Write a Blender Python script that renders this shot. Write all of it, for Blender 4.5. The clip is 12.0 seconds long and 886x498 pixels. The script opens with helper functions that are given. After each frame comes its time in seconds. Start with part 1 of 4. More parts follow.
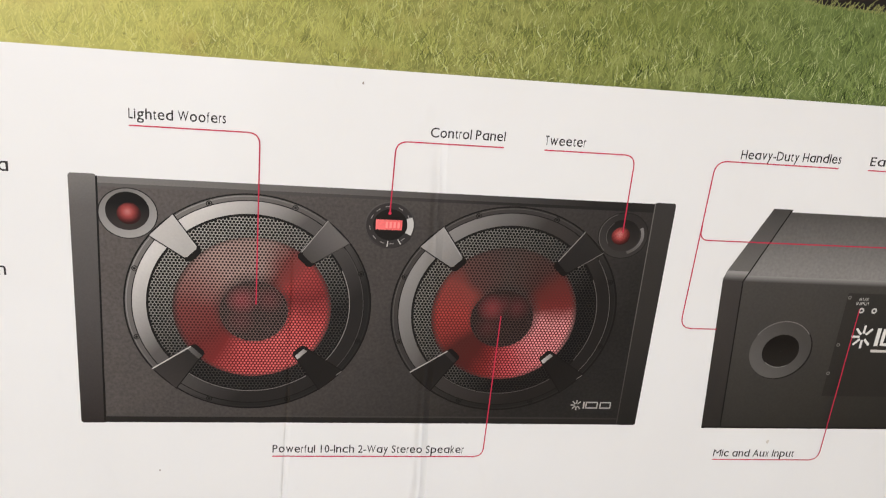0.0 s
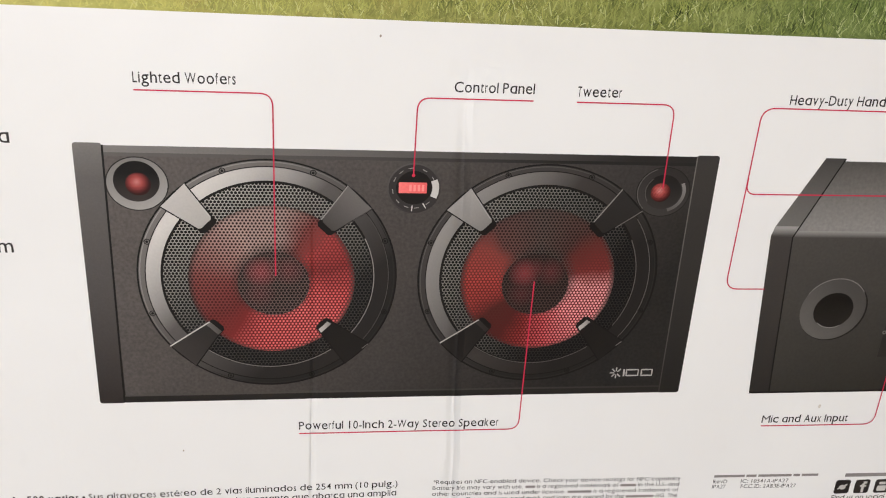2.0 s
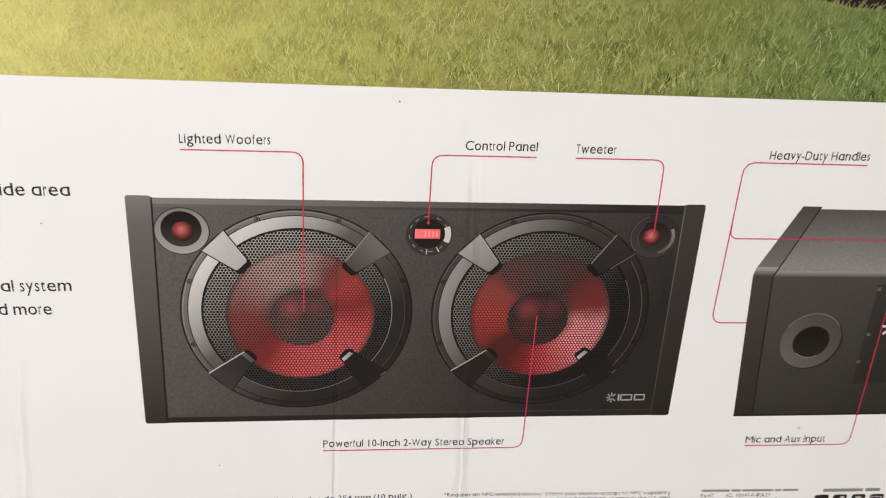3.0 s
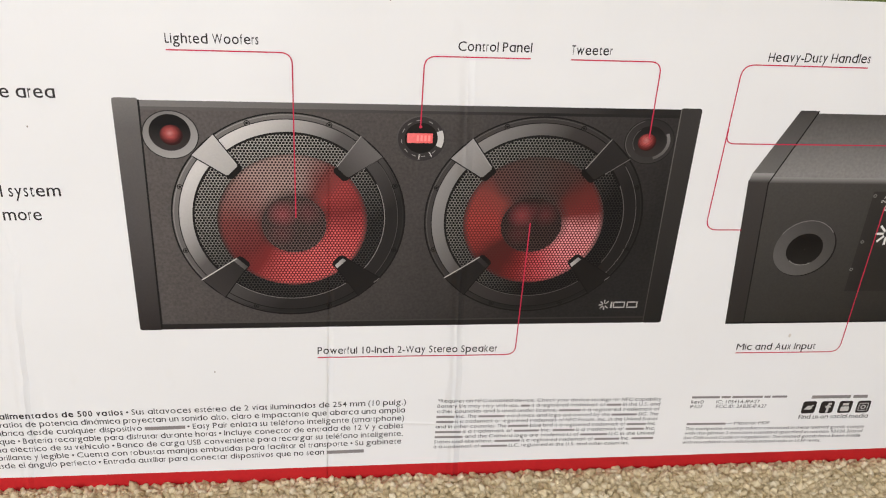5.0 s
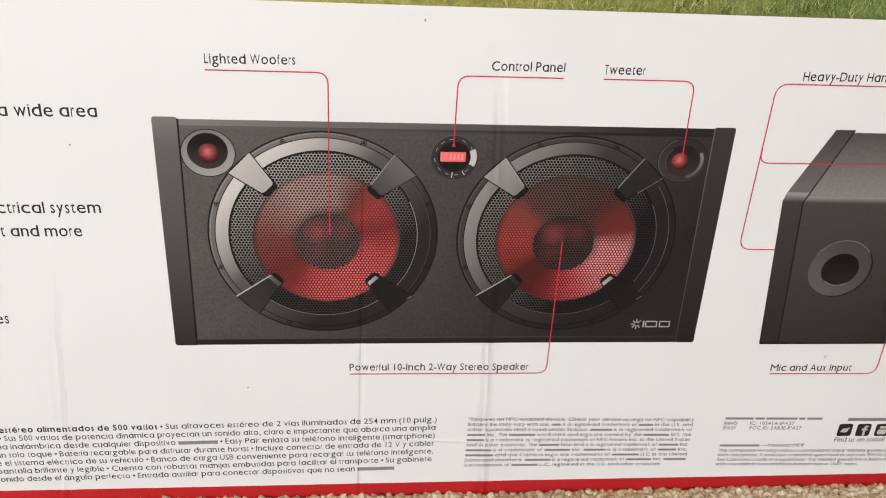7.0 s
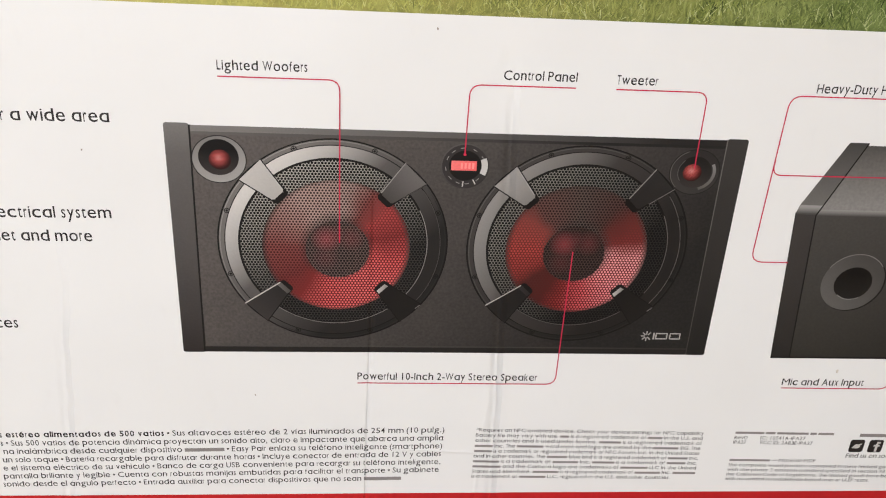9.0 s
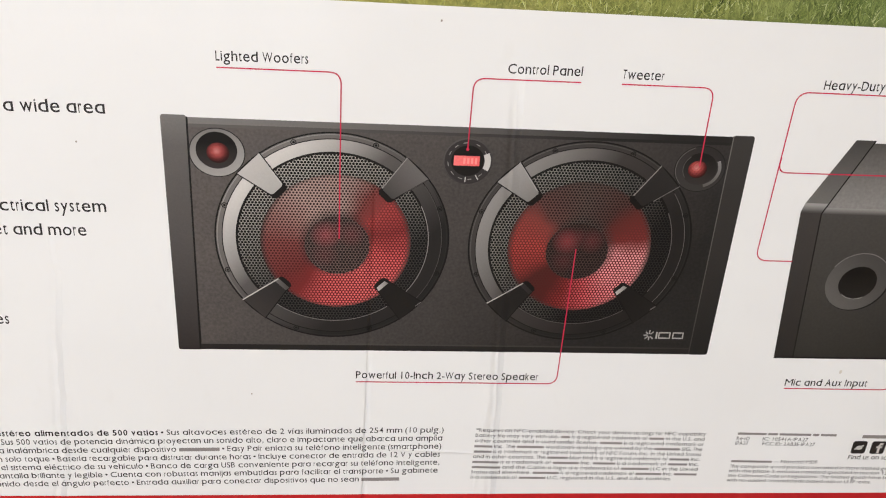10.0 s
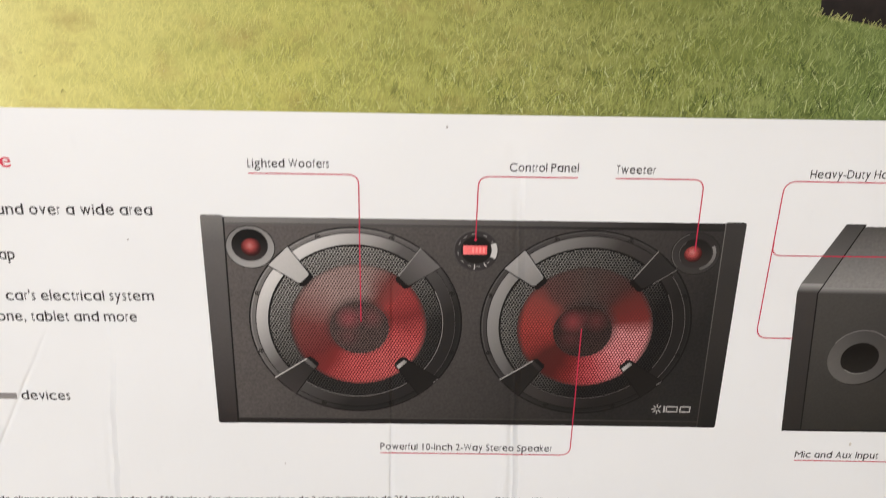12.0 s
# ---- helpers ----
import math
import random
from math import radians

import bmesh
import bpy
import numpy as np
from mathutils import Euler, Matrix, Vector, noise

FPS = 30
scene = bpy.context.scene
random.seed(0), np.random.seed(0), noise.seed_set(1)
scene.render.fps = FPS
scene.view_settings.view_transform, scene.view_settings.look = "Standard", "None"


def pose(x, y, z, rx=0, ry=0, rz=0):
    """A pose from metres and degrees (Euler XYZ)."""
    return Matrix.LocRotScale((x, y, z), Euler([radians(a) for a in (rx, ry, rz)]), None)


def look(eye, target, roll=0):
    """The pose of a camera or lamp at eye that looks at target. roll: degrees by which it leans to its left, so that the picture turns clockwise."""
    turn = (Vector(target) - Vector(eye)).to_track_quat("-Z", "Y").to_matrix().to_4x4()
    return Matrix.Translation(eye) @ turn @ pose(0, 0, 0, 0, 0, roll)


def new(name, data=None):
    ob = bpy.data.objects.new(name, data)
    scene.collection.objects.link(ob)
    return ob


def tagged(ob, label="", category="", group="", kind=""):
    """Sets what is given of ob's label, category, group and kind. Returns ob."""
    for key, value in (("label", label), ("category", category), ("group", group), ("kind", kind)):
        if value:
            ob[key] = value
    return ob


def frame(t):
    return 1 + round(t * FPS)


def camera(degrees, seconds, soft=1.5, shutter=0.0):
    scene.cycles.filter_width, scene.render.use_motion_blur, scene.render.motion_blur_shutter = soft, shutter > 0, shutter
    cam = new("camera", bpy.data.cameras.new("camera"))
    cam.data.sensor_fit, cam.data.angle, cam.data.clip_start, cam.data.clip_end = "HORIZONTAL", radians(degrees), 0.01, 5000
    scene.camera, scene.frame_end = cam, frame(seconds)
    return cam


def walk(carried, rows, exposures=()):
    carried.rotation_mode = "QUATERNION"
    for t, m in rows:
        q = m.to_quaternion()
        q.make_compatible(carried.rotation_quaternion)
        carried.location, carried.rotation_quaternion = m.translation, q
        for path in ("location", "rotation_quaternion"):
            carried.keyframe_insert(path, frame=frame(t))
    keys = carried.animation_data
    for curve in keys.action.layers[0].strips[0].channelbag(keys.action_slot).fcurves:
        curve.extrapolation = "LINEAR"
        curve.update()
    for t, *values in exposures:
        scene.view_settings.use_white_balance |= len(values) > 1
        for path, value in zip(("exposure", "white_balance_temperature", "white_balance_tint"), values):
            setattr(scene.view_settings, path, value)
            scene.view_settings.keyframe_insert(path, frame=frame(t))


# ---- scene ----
import functools

cam = camera(55.4, 12.0, soft=1.1, shutter=0.5)
PATH = [
    (0, (-0.0603, -0.6028, 0.5338), (0.2600, 1.2587, -0.1236), 5.51),
    (0.2, (-0.0620, -0.6046, 0.5283), (0.2602, 1.2573, -0.1272), 5.31),
    (0.5, (-0.0558, -0.5941, 0.5259), (0.2590, 1.2598, -0.1552), 4.69),
    (1, (-0.0549, -0.5691, 0.5146), (0.2435, 1.2646, -0.2262), 3.59),
    (1.5, (-0.0573, -0.5679, 0.5150), (0.2174, 1.2684, -0.2284), 3.24),
    (2, (-0.0564, -0.5685, 0.5185), (0.2060, 1.2734, -0.2153), 3.26),
    (2.5, (-0.0581, -0.5714, 0.5170), (0.1920, 1.2725, -0.2160), 3.47),
    (2.7, (-0.0623, -0.5841, 0.5326), (0.1851, 1.2597, -0.2018), 3.57),
    (2.9, (-0.0668, -0.6083, 0.5608), (0.1812, 1.2360, -0.1721), 3.42),
    (3, (-0.0660, -0.6154, 0.5786), (0.1713, 1.2214, -0.1762), 3.29),
    (3.2, (-0.0704, -0.6252, 0.5899), (0.1691, 1.1970, -0.1989), 3.26),
    (3.5, (-0.0740, -0.6274, 0.5822), (0.1734, 1.1682, -0.2630), 3.28),
    (3.7, (-0.0694, -0.6261, 0.5788), (0.1912, 1.1493, -0.3046), 3.37),
    (5.3, (-0.0618, -0.6203, 0.5564), (0.1704, 1.1499, -0.3452), 3.29),
    (5.5, (-0.0622, -0.6206, 0.5564), (0.1602, 1.1517, -0.3433), 3.18),
    (6, (-0.0660, -0.6198, 0.5582), (0.1394, 1.1596, -0.3315), 2.99),
    (6.5, (-0.0660, -0.6216, 0.5596), (0.1237, 1.1657, -0.3177), 2.84),
    (7, (-0.0665, -0.6231, 0.5591), (0.1140, 1.1707, -0.3067), 2.79),
    (9, (-0.0678, -0.6213, 0.5565), (0.0937, 1.1850, -0.2868), 3.17),
    (9.5, (-0.0691, -0.6167, 0.5496), (0.0943, 1.1877, -0.2974), 3.51),
    (10, (-0.0756, -0.6125, 0.5471), (0.1086, 1.1946, -0.2898), 3.76),
    (10.5, (-0.0784, -0.6175, 0.5538), (0.1140, 1.1959, -0.2674), 4.01),
    (11, (-0.0762, -0.6199, 0.5549), (0.1117, 1.2016, -0.2495), 4.11),
    (11.5, (-0.0748, -0.6226, 0.5623), (0.0989, 1.2169, -0.2031), 3.55),
    (11.7, (-0.0563, -0.6326, 0.5952), (0.1017, 1.2160, -0.1517), 2.94),
    (11.8, (-0.0515, -0.6441, 0.6004), (0.0957, 1.2119, -0.1301), 2.86),
    (11.9, (-0.0383, -0.6511, 0.6074), (0.0168, 1.2051, -0.1353), 1.36),
    (12, (-0.0338, -0.6564, 0.5982), (-0.0126, 1.2038, -0.1362), 1.02),
]
walk(cam, [(t, look(eye, target, roll)) for t, eye, target, roll in PATH])

# ---- world, sun-lit sky and the window's light ----
world = bpy.data.worlds.new("sky")
scene.world = world
world.use_nodes = True
wn = world.node_tree.nodes
sky = wn.new("ShaderNodeTexSky")
sky.sky_type = "NISHITA"
sky.sun_disc = False
sky.sun_elevation, sky.sun_rotation = radians(40), radians(200)
wn["Background"].inputs["Strength"].default_value = 0.12
world.node_tree.links.new(sky.outputs["Color"], wn["Background"].inputs["Color"])

WIN_X0, WIN_X1, WIN_Z0, WIN_Z1 = -2.65, -0.10, 0.15, 2.10
WALL_S = -4.3
window_light = bpy.data.lights.new("window_light", "AREA")
window_light.shape = "RECTANGLE"
window_light.size, window_light.size_y = WIN_X1 - WIN_X0, WIN_Z1 - WIN_Z0
window_light.energy = 139
window_light.color = (0.885, 0.915, 1.0)
lamp = new("window_light", window_light)
lamp.matrix_world = look(((WIN_X0 + WIN_X1) / 2, WALL_S + 0.02, (WIN_Z0 + WIN_Z1) / 2), ((WIN_X0 + WIN_X1) / 2, 0.0, (WIN_Z0 + WIN_Z1) / 2))
scene.view_settings.exposure = 0.0

# ---- materials ----


def lin(r, g, b):
    """Linear colour from 0..255 display values."""
    out = []
    for c in (r, g, b):
        c /= 255
        out.append(c / 12.92 if c <= 0.04045 else ((c + 0.055) / 1.055) ** 2.4)
    return (*out, 1)


class Nodes:
    """Short hand for one node material."""

    def __init__(self, name, rough=0.5, spec=0.35):
        self.mat = bpy.data.materials.new(name)
        self.mat.use_nodes = True
        self.tree = self.mat.node_tree
        self.bsdf = self.tree.nodes["Principled BSDF"]
        self.bsdf.inputs["Roughness"].default_value = rough
        self.bsdf.inputs["Specular IOR Level"].default_value = spec

    def add(self, kind, **values):
        node = self.tree.nodes.new(kind)
        for key, value in values.items():
            setattr(node, key, value)
        return node

    def put(self, socket, value):
        if isinstance(value, bpy.types.NodeSocket):
            self.tree.links.new(value, socket)
        else:
            socket.default_value = value

    def math(self, op, a, b=0.0, c=0.0, clamp=False):
        node = self.add("ShaderNodeMath", operation=op, use_clamp=clamp)
        for socket, value in zip(node.inputs, (a, b, c)):
            self.put(socket, value)
        return node.outputs[0]

    @functools.lru_cache(maxsize=None)
    def coords(self):
        return self.add("ShaderNodeTexCoord").outputs["Object"]

    @functools.lru_cache(maxsize=None)
    def xyz(self):
        node = self.add("ShaderNodeSeparateXYZ")
        self.put(node.inputs[0], self.coords())
        return node.outputs

    @functools.lru_cache(maxsize=None)
    def noise(self, scale, detail=2.0, stretch=None, rough=0.5):
        node = self.add("ShaderNodeTexNoise")
        node.inputs["Scale"].default_value, node.inputs["Detail"].default_value = scale, detail
        node.inputs["Roughness"].default_value = rough
        where = self.coords()
        if stretch:
            vm = self.add("ShaderNodeVectorMath", operation="MULTIPLY")
            self.put(vm.inputs[0], where)
            vm.inputs[1].default_value = stretch
            where = vm.outputs[0]
        self.put(node.inputs["Vector"], where)
        return node.outputs["Fac"]

    def mix(self, fac, a, b, mode="MIX"):
        node = self.add("ShaderNodeMix", data_type="RGBA", blend_type=mode)
        for socket, value in zip((node.inputs[0], node.inputs[6], node.inputs[7]), (fac, a, b)):
            self.put(socket, value)
        return node.outputs[2]

    def ramp(self, fac, stops, smooth=False):
        node = self.add("ShaderNodeValToRGB")
        node.color_ramp.interpolation = "EASE" if smooth else "LINEAR"
        el = node.color_ramp.elements
        while len(el) < len(stops):
            el.new(0.5)
        for e, (at, colour) in zip(el, stops):
            e.position, e.color = at, colour
        self.put(node.inputs[0], fac)
        return node.outputs[0]

    def span(self, value, a, b):
        node = self.add("ShaderNodeMapRange")
        for socket, v in zip(node.inputs, (value, a, b, 0.0, 1.0)):
            self.put(socket, v)
        return node.outputs[0]

    def along(self, ax, az, a, b):
        """0 to 1 along a direction of the printed face."""
        p = self.xyz()
        s = self.math("ADD", self.math("MULTIPLY", p[0], ax), self.math("MULTIPLY", p[2], az))
        return self.span(s, a, b)

    def bump(self, height, distance, normal=None, strength=1.0):
        node = self.add("ShaderNodeBump")
        node.inputs["Strength"].default_value, node.inputs["Distance"].default_value = strength, distance
        self.put(node.inputs["Height"], height)
        if normal is not None:
            self.put(node.inputs["Normal"], normal)
        return node.outputs[0]

    def crease(self, x0, lean, wide, low, high, wobble, lumps=0.0):
        """A ridge in the board, near the line x = x0 + lean * z, between two heights; lumps: how unevenly it is pinched."""
        p = self.xyz()
        off = self.math("SUBTRACT", self.math("SUBTRACT", p[0], x0), self.math("MULTIPLY", p[2], lean))
        off = self.math("ADD", off, self.math("MULTIPLY", self.math("SUBTRACT", self.noise(14), 0.5), wobble))
        hill = self.math("EXPONENT", self.math("MULTIPLY", self.math("POWER", self.math("DIVIDE", off, wide), 2.0), -1.0))
        fade = self.math("MULTIPLY", self.span(p[2], high, high - 0.06), self.span(p[2], low - 0.02, low))
        if lumps:
            pinch = self.math("ADD", self.math("MULTIPLY", self.span(self.noise(34, 2), 0.3, 0.7), 2 * lumps), 1 - lumps)
            fade = self.math("MULTIPLY", fade, pinch)
        return self.math("MULTIPLY", hill, fade)

    def fold(self, x0, lean, wide, high, wobble):
        """A low step in the board along a leaning line, below a height."""
        p = self.xyz()
        off = self.math("SUBTRACT", self.math("SUBTRACT", p[0], x0), self.math("MULTIPLY", p[2], lean))
        off = self.math("ADD", off, self.math("MULTIPLY", self.math("SUBTRACT", self.noise(14), 0.5), wobble))
        return self.math("MULTIPLY", self.span(off, -wide, wide), self.span(p[2], high, high - 0.1))

    def board(self):
        """The relief of the carton: vertical creases, faint flutes and a grained coat."""
        folds = (
            (-0.0727, 0.0115, 0.0011, -0.1, 0.34, 0.0015, 0.3, -0.85), (0.0440, -0.028, 0.0032, -0.1, 0.41, 0.0060, 0.3, -1.20),
            (0.0290, 0.060, 0.0016, -0.1, 0.13, 0.0050, 0.5, 0.35), (-0.3430, 0.085, 0.0026, -0.1, 0.21, 0.0140, 0.3, -0.60),
            (-0.3180, 0.020, 0.0026, -0.1, 0.14, 0.0120, 0.3, -0.25), (-0.5015, 0.515, 0.0020, 0.10, 0.27, 0.0040, 0.3, -0.90))
        h = 0.0
        for *line, deep in folds:
            h = self.math("ADD", self.math("MULTIPLY", self.crease(*line), deep), h)
        for *line, deep in ((-0.0700, 0.0115, 0.0018, 0.34, 0.0015, 0.6), (0.0486, -0.028, 0.0026, 0.425, 0.006, 4.2), (-0.337, 0.085, 0.0024, 0.28, 0.014, 3.0)):
            h = self.math("ADD", self.math("MULTIPLY", self.fold(*line), deep), h)
        x = self.xyz()
        dip = self.math("DIVIDE", self.math("ADD", self.math("SUBTRACT", x[2], 0.0610), self.math("MULTIPLY", x[0], 0.06)), 0.0014)
        dip = self.math("EXPONENT", self.math("MULTIPLY", self.math("MULTIPLY", dip, dip), -1.0))
        dip = self.math("MULTIPLY", dip, self.math("MULTIPLY", self.span(x[0], -0.11, -0.03), self.span(x[0], 0.075, 0.04)))
        h = self.math("ADD", h, self.math("MULTIPLY", dip, 0.7))
        tilt = self.math("MULTIPLY", self.span(x[0], -0.0727, 0.0450), self.span(x[0], 0.30, 0.0470))
        tilt = self.math("MULTIPLY", self.math("MULTIPLY", tilt, 3.2), self.span(x[2], 0.42, 0.05))
        normal = self.bump(self.math("ADD", h, tilt), 0.0010)
        normal = self.bump(self.noise(9, 2, (1, 1, 0.35)), 0.0028, normal)
        normal = self.bump(self.noise(150, 1, (1, 1, 0.03)), 0.00006, normal)
        normal = self.bump(self.noise(900, 2), 0.00002, normal)
        return normal

    def done(self, colour, normal=None):
        self.put(self.bsdf.inputs["Base Color"], colour)
        if normal is not None:
            self.put(self.bsdf.inputs["Normal"], normal)
        return self.mat


def printed(name, a, b=None, axis=(0, 1), ends=(0, 1), grain=0.12, scale=700, rough=0.42, mid=None):
    """Printed ink on the creased board: a colour, or a run of colours along an axis of the face, with a little grain."""
    n = Nodes(name, rough, 0.15)
    if b is None:
        colour = n.mix(0.0, lin(*a), lin(*a))
    else:
        stops = [(0, lin(*a)), (1, lin(*b))] if mid is None else [(0, lin(*a)), (mid[0], lin(*mid[1])), (1, lin(*b))]
        colour = n.ramp(n.along(*axis, *ends), stops)
    if grain:
        grey = n.span(n.noise(scale, 3), 0.25, 0.75)
        big = n.span(n.noise(30, 3), 0.2, 0.8)
        k = n.math("ADD", n.math("MULTIPLY", grey, grain * 1.4), n.math("MULTIPLY", big, grain * 0.6))
        k = n.math("ADD", k, 1 - grain)
        comb = n.add("ShaderNodeCombineColor")
        for s in comb.inputs[:3]:
            n.put(s, k)
        colour = n.mix(1.0, colour, comb.outputs[0], "MULTIPLY")
    return n.done(colour, n.board())


def hexes(n, pitch, web=0.14):
    """1 inside the six-sided holes of a honeycomb mesh, 0 on the web between them."""
    p = n.xyz()
    u, v = n.math("DIVIDE", p[0], pitch), n.math("DIVIDE", p[2], pitch * 1.7320508)
    near = None
    for shift in (0.0, 0.5):
        du = n.math("ABSOLUTE", n.math("SUBTRACT", n.math("FRACT", n.math("ADD", u, shift + 100)), 0.5))
        dv = n.math("ABSOLUTE", n.math("MULTIPLY", n.math("SUBTRACT", n.math("FRACT", n.math("ADD", v, shift + 100)), 0.5), 1.7320508))
        d = n.math("MAXIMUM", du, n.math("ADD", n.math("MULTIPLY", du, 0.5), n.math("MULTIPLY", dv, 0.8660254)))
        near = d if near is None else n.math("MINIMUM", near, d)
    return n.span(near, 0.5 - web * 0.45, 0.5 - web)


def polar(n, cx, cz):
    """The angle round a centre as 0..1 from the left side anticlockwise, and the distance."""
    p = n.xyz()
    dx, dz = n.math("SUBTRACT", p[0], cx), n.math("SUBTRACT", p[2], cz)
    turn = n.math("DIVIDE", n.math("ADD", n.math("ARCTAN2", dz, dx), math.pi), 2 * math.pi)
    far = n.math("SQRT", n.math("ADD", n.math("MULTIPLY", dx, dx), n.math("MULTIPLY", dz, dz)))
    return turn, far


PITCH = 0.00260


def mesh_print(name, web_a, web_b, axis, ends, hole):
    n = Nodes(name, 0.45, 0.15)
    web = n.ramp(n.along(*axis, *ends), [(0, lin(*web_a)), (1, lin(*web_b))])
    return n.done(n.mix(hexes(n, PITCH), web, lin(*hole)), n.board())


def cone_print(name, cx, cz, r0, r1, web, holes):
    """The lit cone behind the mesh: colours run round the centre and fade to the rim."""
    n = Nodes(name, 0.45, 0.15)
    turn, far = polar(n, cx, cz)
    turn = n.math("ADD", turn, n.math("MULTIPLY", n.math("SUBTRACT", n.noise(60, 1), 0.5), 0.03))
    dark = n.ramp(turn, [(a, lin(*c)) for a, c in web])
    light = n.ramp(turn, [(a, lin(*c)) for a, c in holes])
    both = n.mix(hexes(n, PITCH, 0.25), dark, light)
    rim = n.math("MULTIPLY", n.span(far, r1, r1 - 0.0045), n.span(far, r0 - 0.004, r0 + 0.006))
    rim = n.math("ADD", n.math("MULTIPLY", rim, 0.85), 0.15)
    back = n.mix(hexes(n, PITCH), lin(86, 78, 75), lin(15, 12, 12))
    return n.done(n.mix(rim, back, both), n.board())


def dome_print(name, cx, cz, glow, r, base_web, base_hole, spots):
    """A dust cap behind the mesh, with soft red glints."""
    n = Nodes(name, 0.45, 0.15)
    both = n.mix(hexes(n, PITCH), lin(*base_web), lin(*base_hole))
    lit = n.mix(hexes(n, PITCH), lin(*glow[0]), lin(*glow[1]))
    amount = None
    for sx, sz, sr, k in spots:
        _, far = polar(n, cx + sx, cz + sz)
        a = n.math("MULTIPLY", n.span(far, sr, 0.0), k)
        amount = a if amount is None else n.math("MAXIMUM", amount, a)
    return n.done(n.mix(amount, both, lit), n.board())


def red_dome(name, cx, cz, r):
    n = Nodes(name, 0.45, 0.15)
    _, far = polar(n, cx - 0.001, cz + 0.0015)
    base = n.ramp(n.math("DIVIDE", far, r), [(0, lin(226, 146, 140)), (0.4, lin(186, 84, 80)), (0.75, lin(110, 42, 40)), (1.0, lin(44, 17, 16))])
    dots = n.math("SUBTRACT", 1.0, hexes(n, 0.00115, 0.2))
    return n.done(n.mix(n.math("MULTIPLY", dots, 0.7), base, lin(52, 18, 17)), n.board())


def white_board():
    n = Nodes("white_coated_board", 0.40, 0.35)
    fog = n.span(n.noise(5, 3), 0.3, 0.7)
    base = n.mix(fog, (0.80, 0.790, 0.782, 1), (0.825, 0.817, 0.81, 1))
    rub = n.math("MULTIPLY", n.span(n.noise(60, 4, (1, 1, 0.5)), 0.62, 0.8), 0.10)
    return n.done(n.mix(rub, base, (0.66, 0.64, 0.61, 1)), n.board())


def grass_ground():
    n = Nodes("printed_lawn", 0.45, 0.15)
    base = n.ramp(n.along(1, -0.25, -0.60, 0.36), LAWN)
    blur = n.span(n.noise(110, 7, (0.8, 1, 1.0), 0.65), 0.32, 0.68)
    patch = n.span(n.noise(22, 4, (0.45, 1, 1.3), 0.6), 0.3, 0.7)
    contrast = n.span(n.xyz()[0], -0.45, 0.15)
    dark = n.mix(1.0, base, lin(120, 128, 106), "MULTIPLY")
    light = n.mix(1.0, base, lin(190, 196, 170), "MULTIPLY")
    colour = n.mix(n.math("MULTIPLY", blur, n.math("ADD", n.math("MULTIPLY", contrast, 1.1), 0.10)), base, dark)
    colour = n.mix(n.math("MULTIPLY", patch, n.math("ADD", n.math("MULTIPLY", contrast, 0.7), 0.12)), colour, light)
    brown = n.math("MULTIPLY", n.span(n.noise(34, 5, (0.7, 1, 1.0), 0.65), 0.52, 0.72), n.span(n.xyz()[0], 0.12, -0.05))
    colour = n.mix(n.math("MULTIPLY", brown, 0.5), colour, lin(168, 140, 82))
    return n.done(colour, n.board())


LAWN = [(0.0, lin(242, 232, 172)), (0.14, lin(230, 220, 138)), (0.34, lin(202, 196, 108)), (0.58, lin(168, 168, 98)), (0.82, lin(136, 150, 91)), (1.0, lin(120, 138, 83))]


def grass_blade():
    n = Nodes("printed_grass_blades", 0.45, 0.15)
    base = n.ramp(n.along(1, -0.25, -0.60, 0.36), LAWN)
    pick = n.add("ShaderNodeNewGeometry").outputs["Random Per Island"]
    shade = n.ramp(pick, [(0.0, lin(58, 72, 52)), (0.3, lin(150, 160, 132)), (0.65, lin(238, 236, 216)), (0.9, lin(255, 255, 240)), (1.0, lin(255, 255, 255))])
    varied = n.mix(1.0, base, shade, "MULTIPLY")
    varied = n.mix(n.math("MULTIPLY", n.math("FRACT", n.math("MULTIPLY", pick, 17.0)), 0.45), varied, n.mix(1.0, varied, lin(222, 250, 222), "MULTIPLY"))
    tip = n.math("MULTIPLY", n.span(pick, 0.86, 1.0), 0.7)
    varied = n.mix(tip, varied, lin(222, 224, 172))
    brown = n.math("MULTIPLY", n.span(n.noise(34, 5, (0.7, 1, 1.0), 0.65), 0.52, 0.72), n.span(n.xyz()[0], 0.12, -0.05))
    base = n.mix(n.math("MULTIPLY", brown, 0.5), base, lin(168, 140, 82))
    clump = n.span(n.noise(48, 3, (0.7, 1, 1.1)), 0.35, 0.62)
    amount = n.math("MULTIPLY", n.math("ADD", n.math("MULTIPLY", n.span(n.xyz()[0], -0.42, 0.12), 0.74), 0.06), n.math("ADD", n.math("MULTIPLY", clump, 0.9), 0.35))
    amount = n.math("MULTIPLY", amount, n.math("ADD", n.math("MULTIPLY", n.span(n.xyz()[2], 0.55, 0.47), 0.5), 0.5))
    patch = n.span(n.noise(22, 4, (0.45, 1, 1.3), 0.6), 0.3, 0.7)
    base = n.mix(n.math("MULTIPLY", patch, n.math("MULTIPLY", n.span(n.xyz()[0], -0.45, 0.15), 0.85)), base, n.mix(1.0, base, lin(190, 196, 170), "MULTIPLY"))
    return n.done(n.mix(amount, base, varied), n.board())


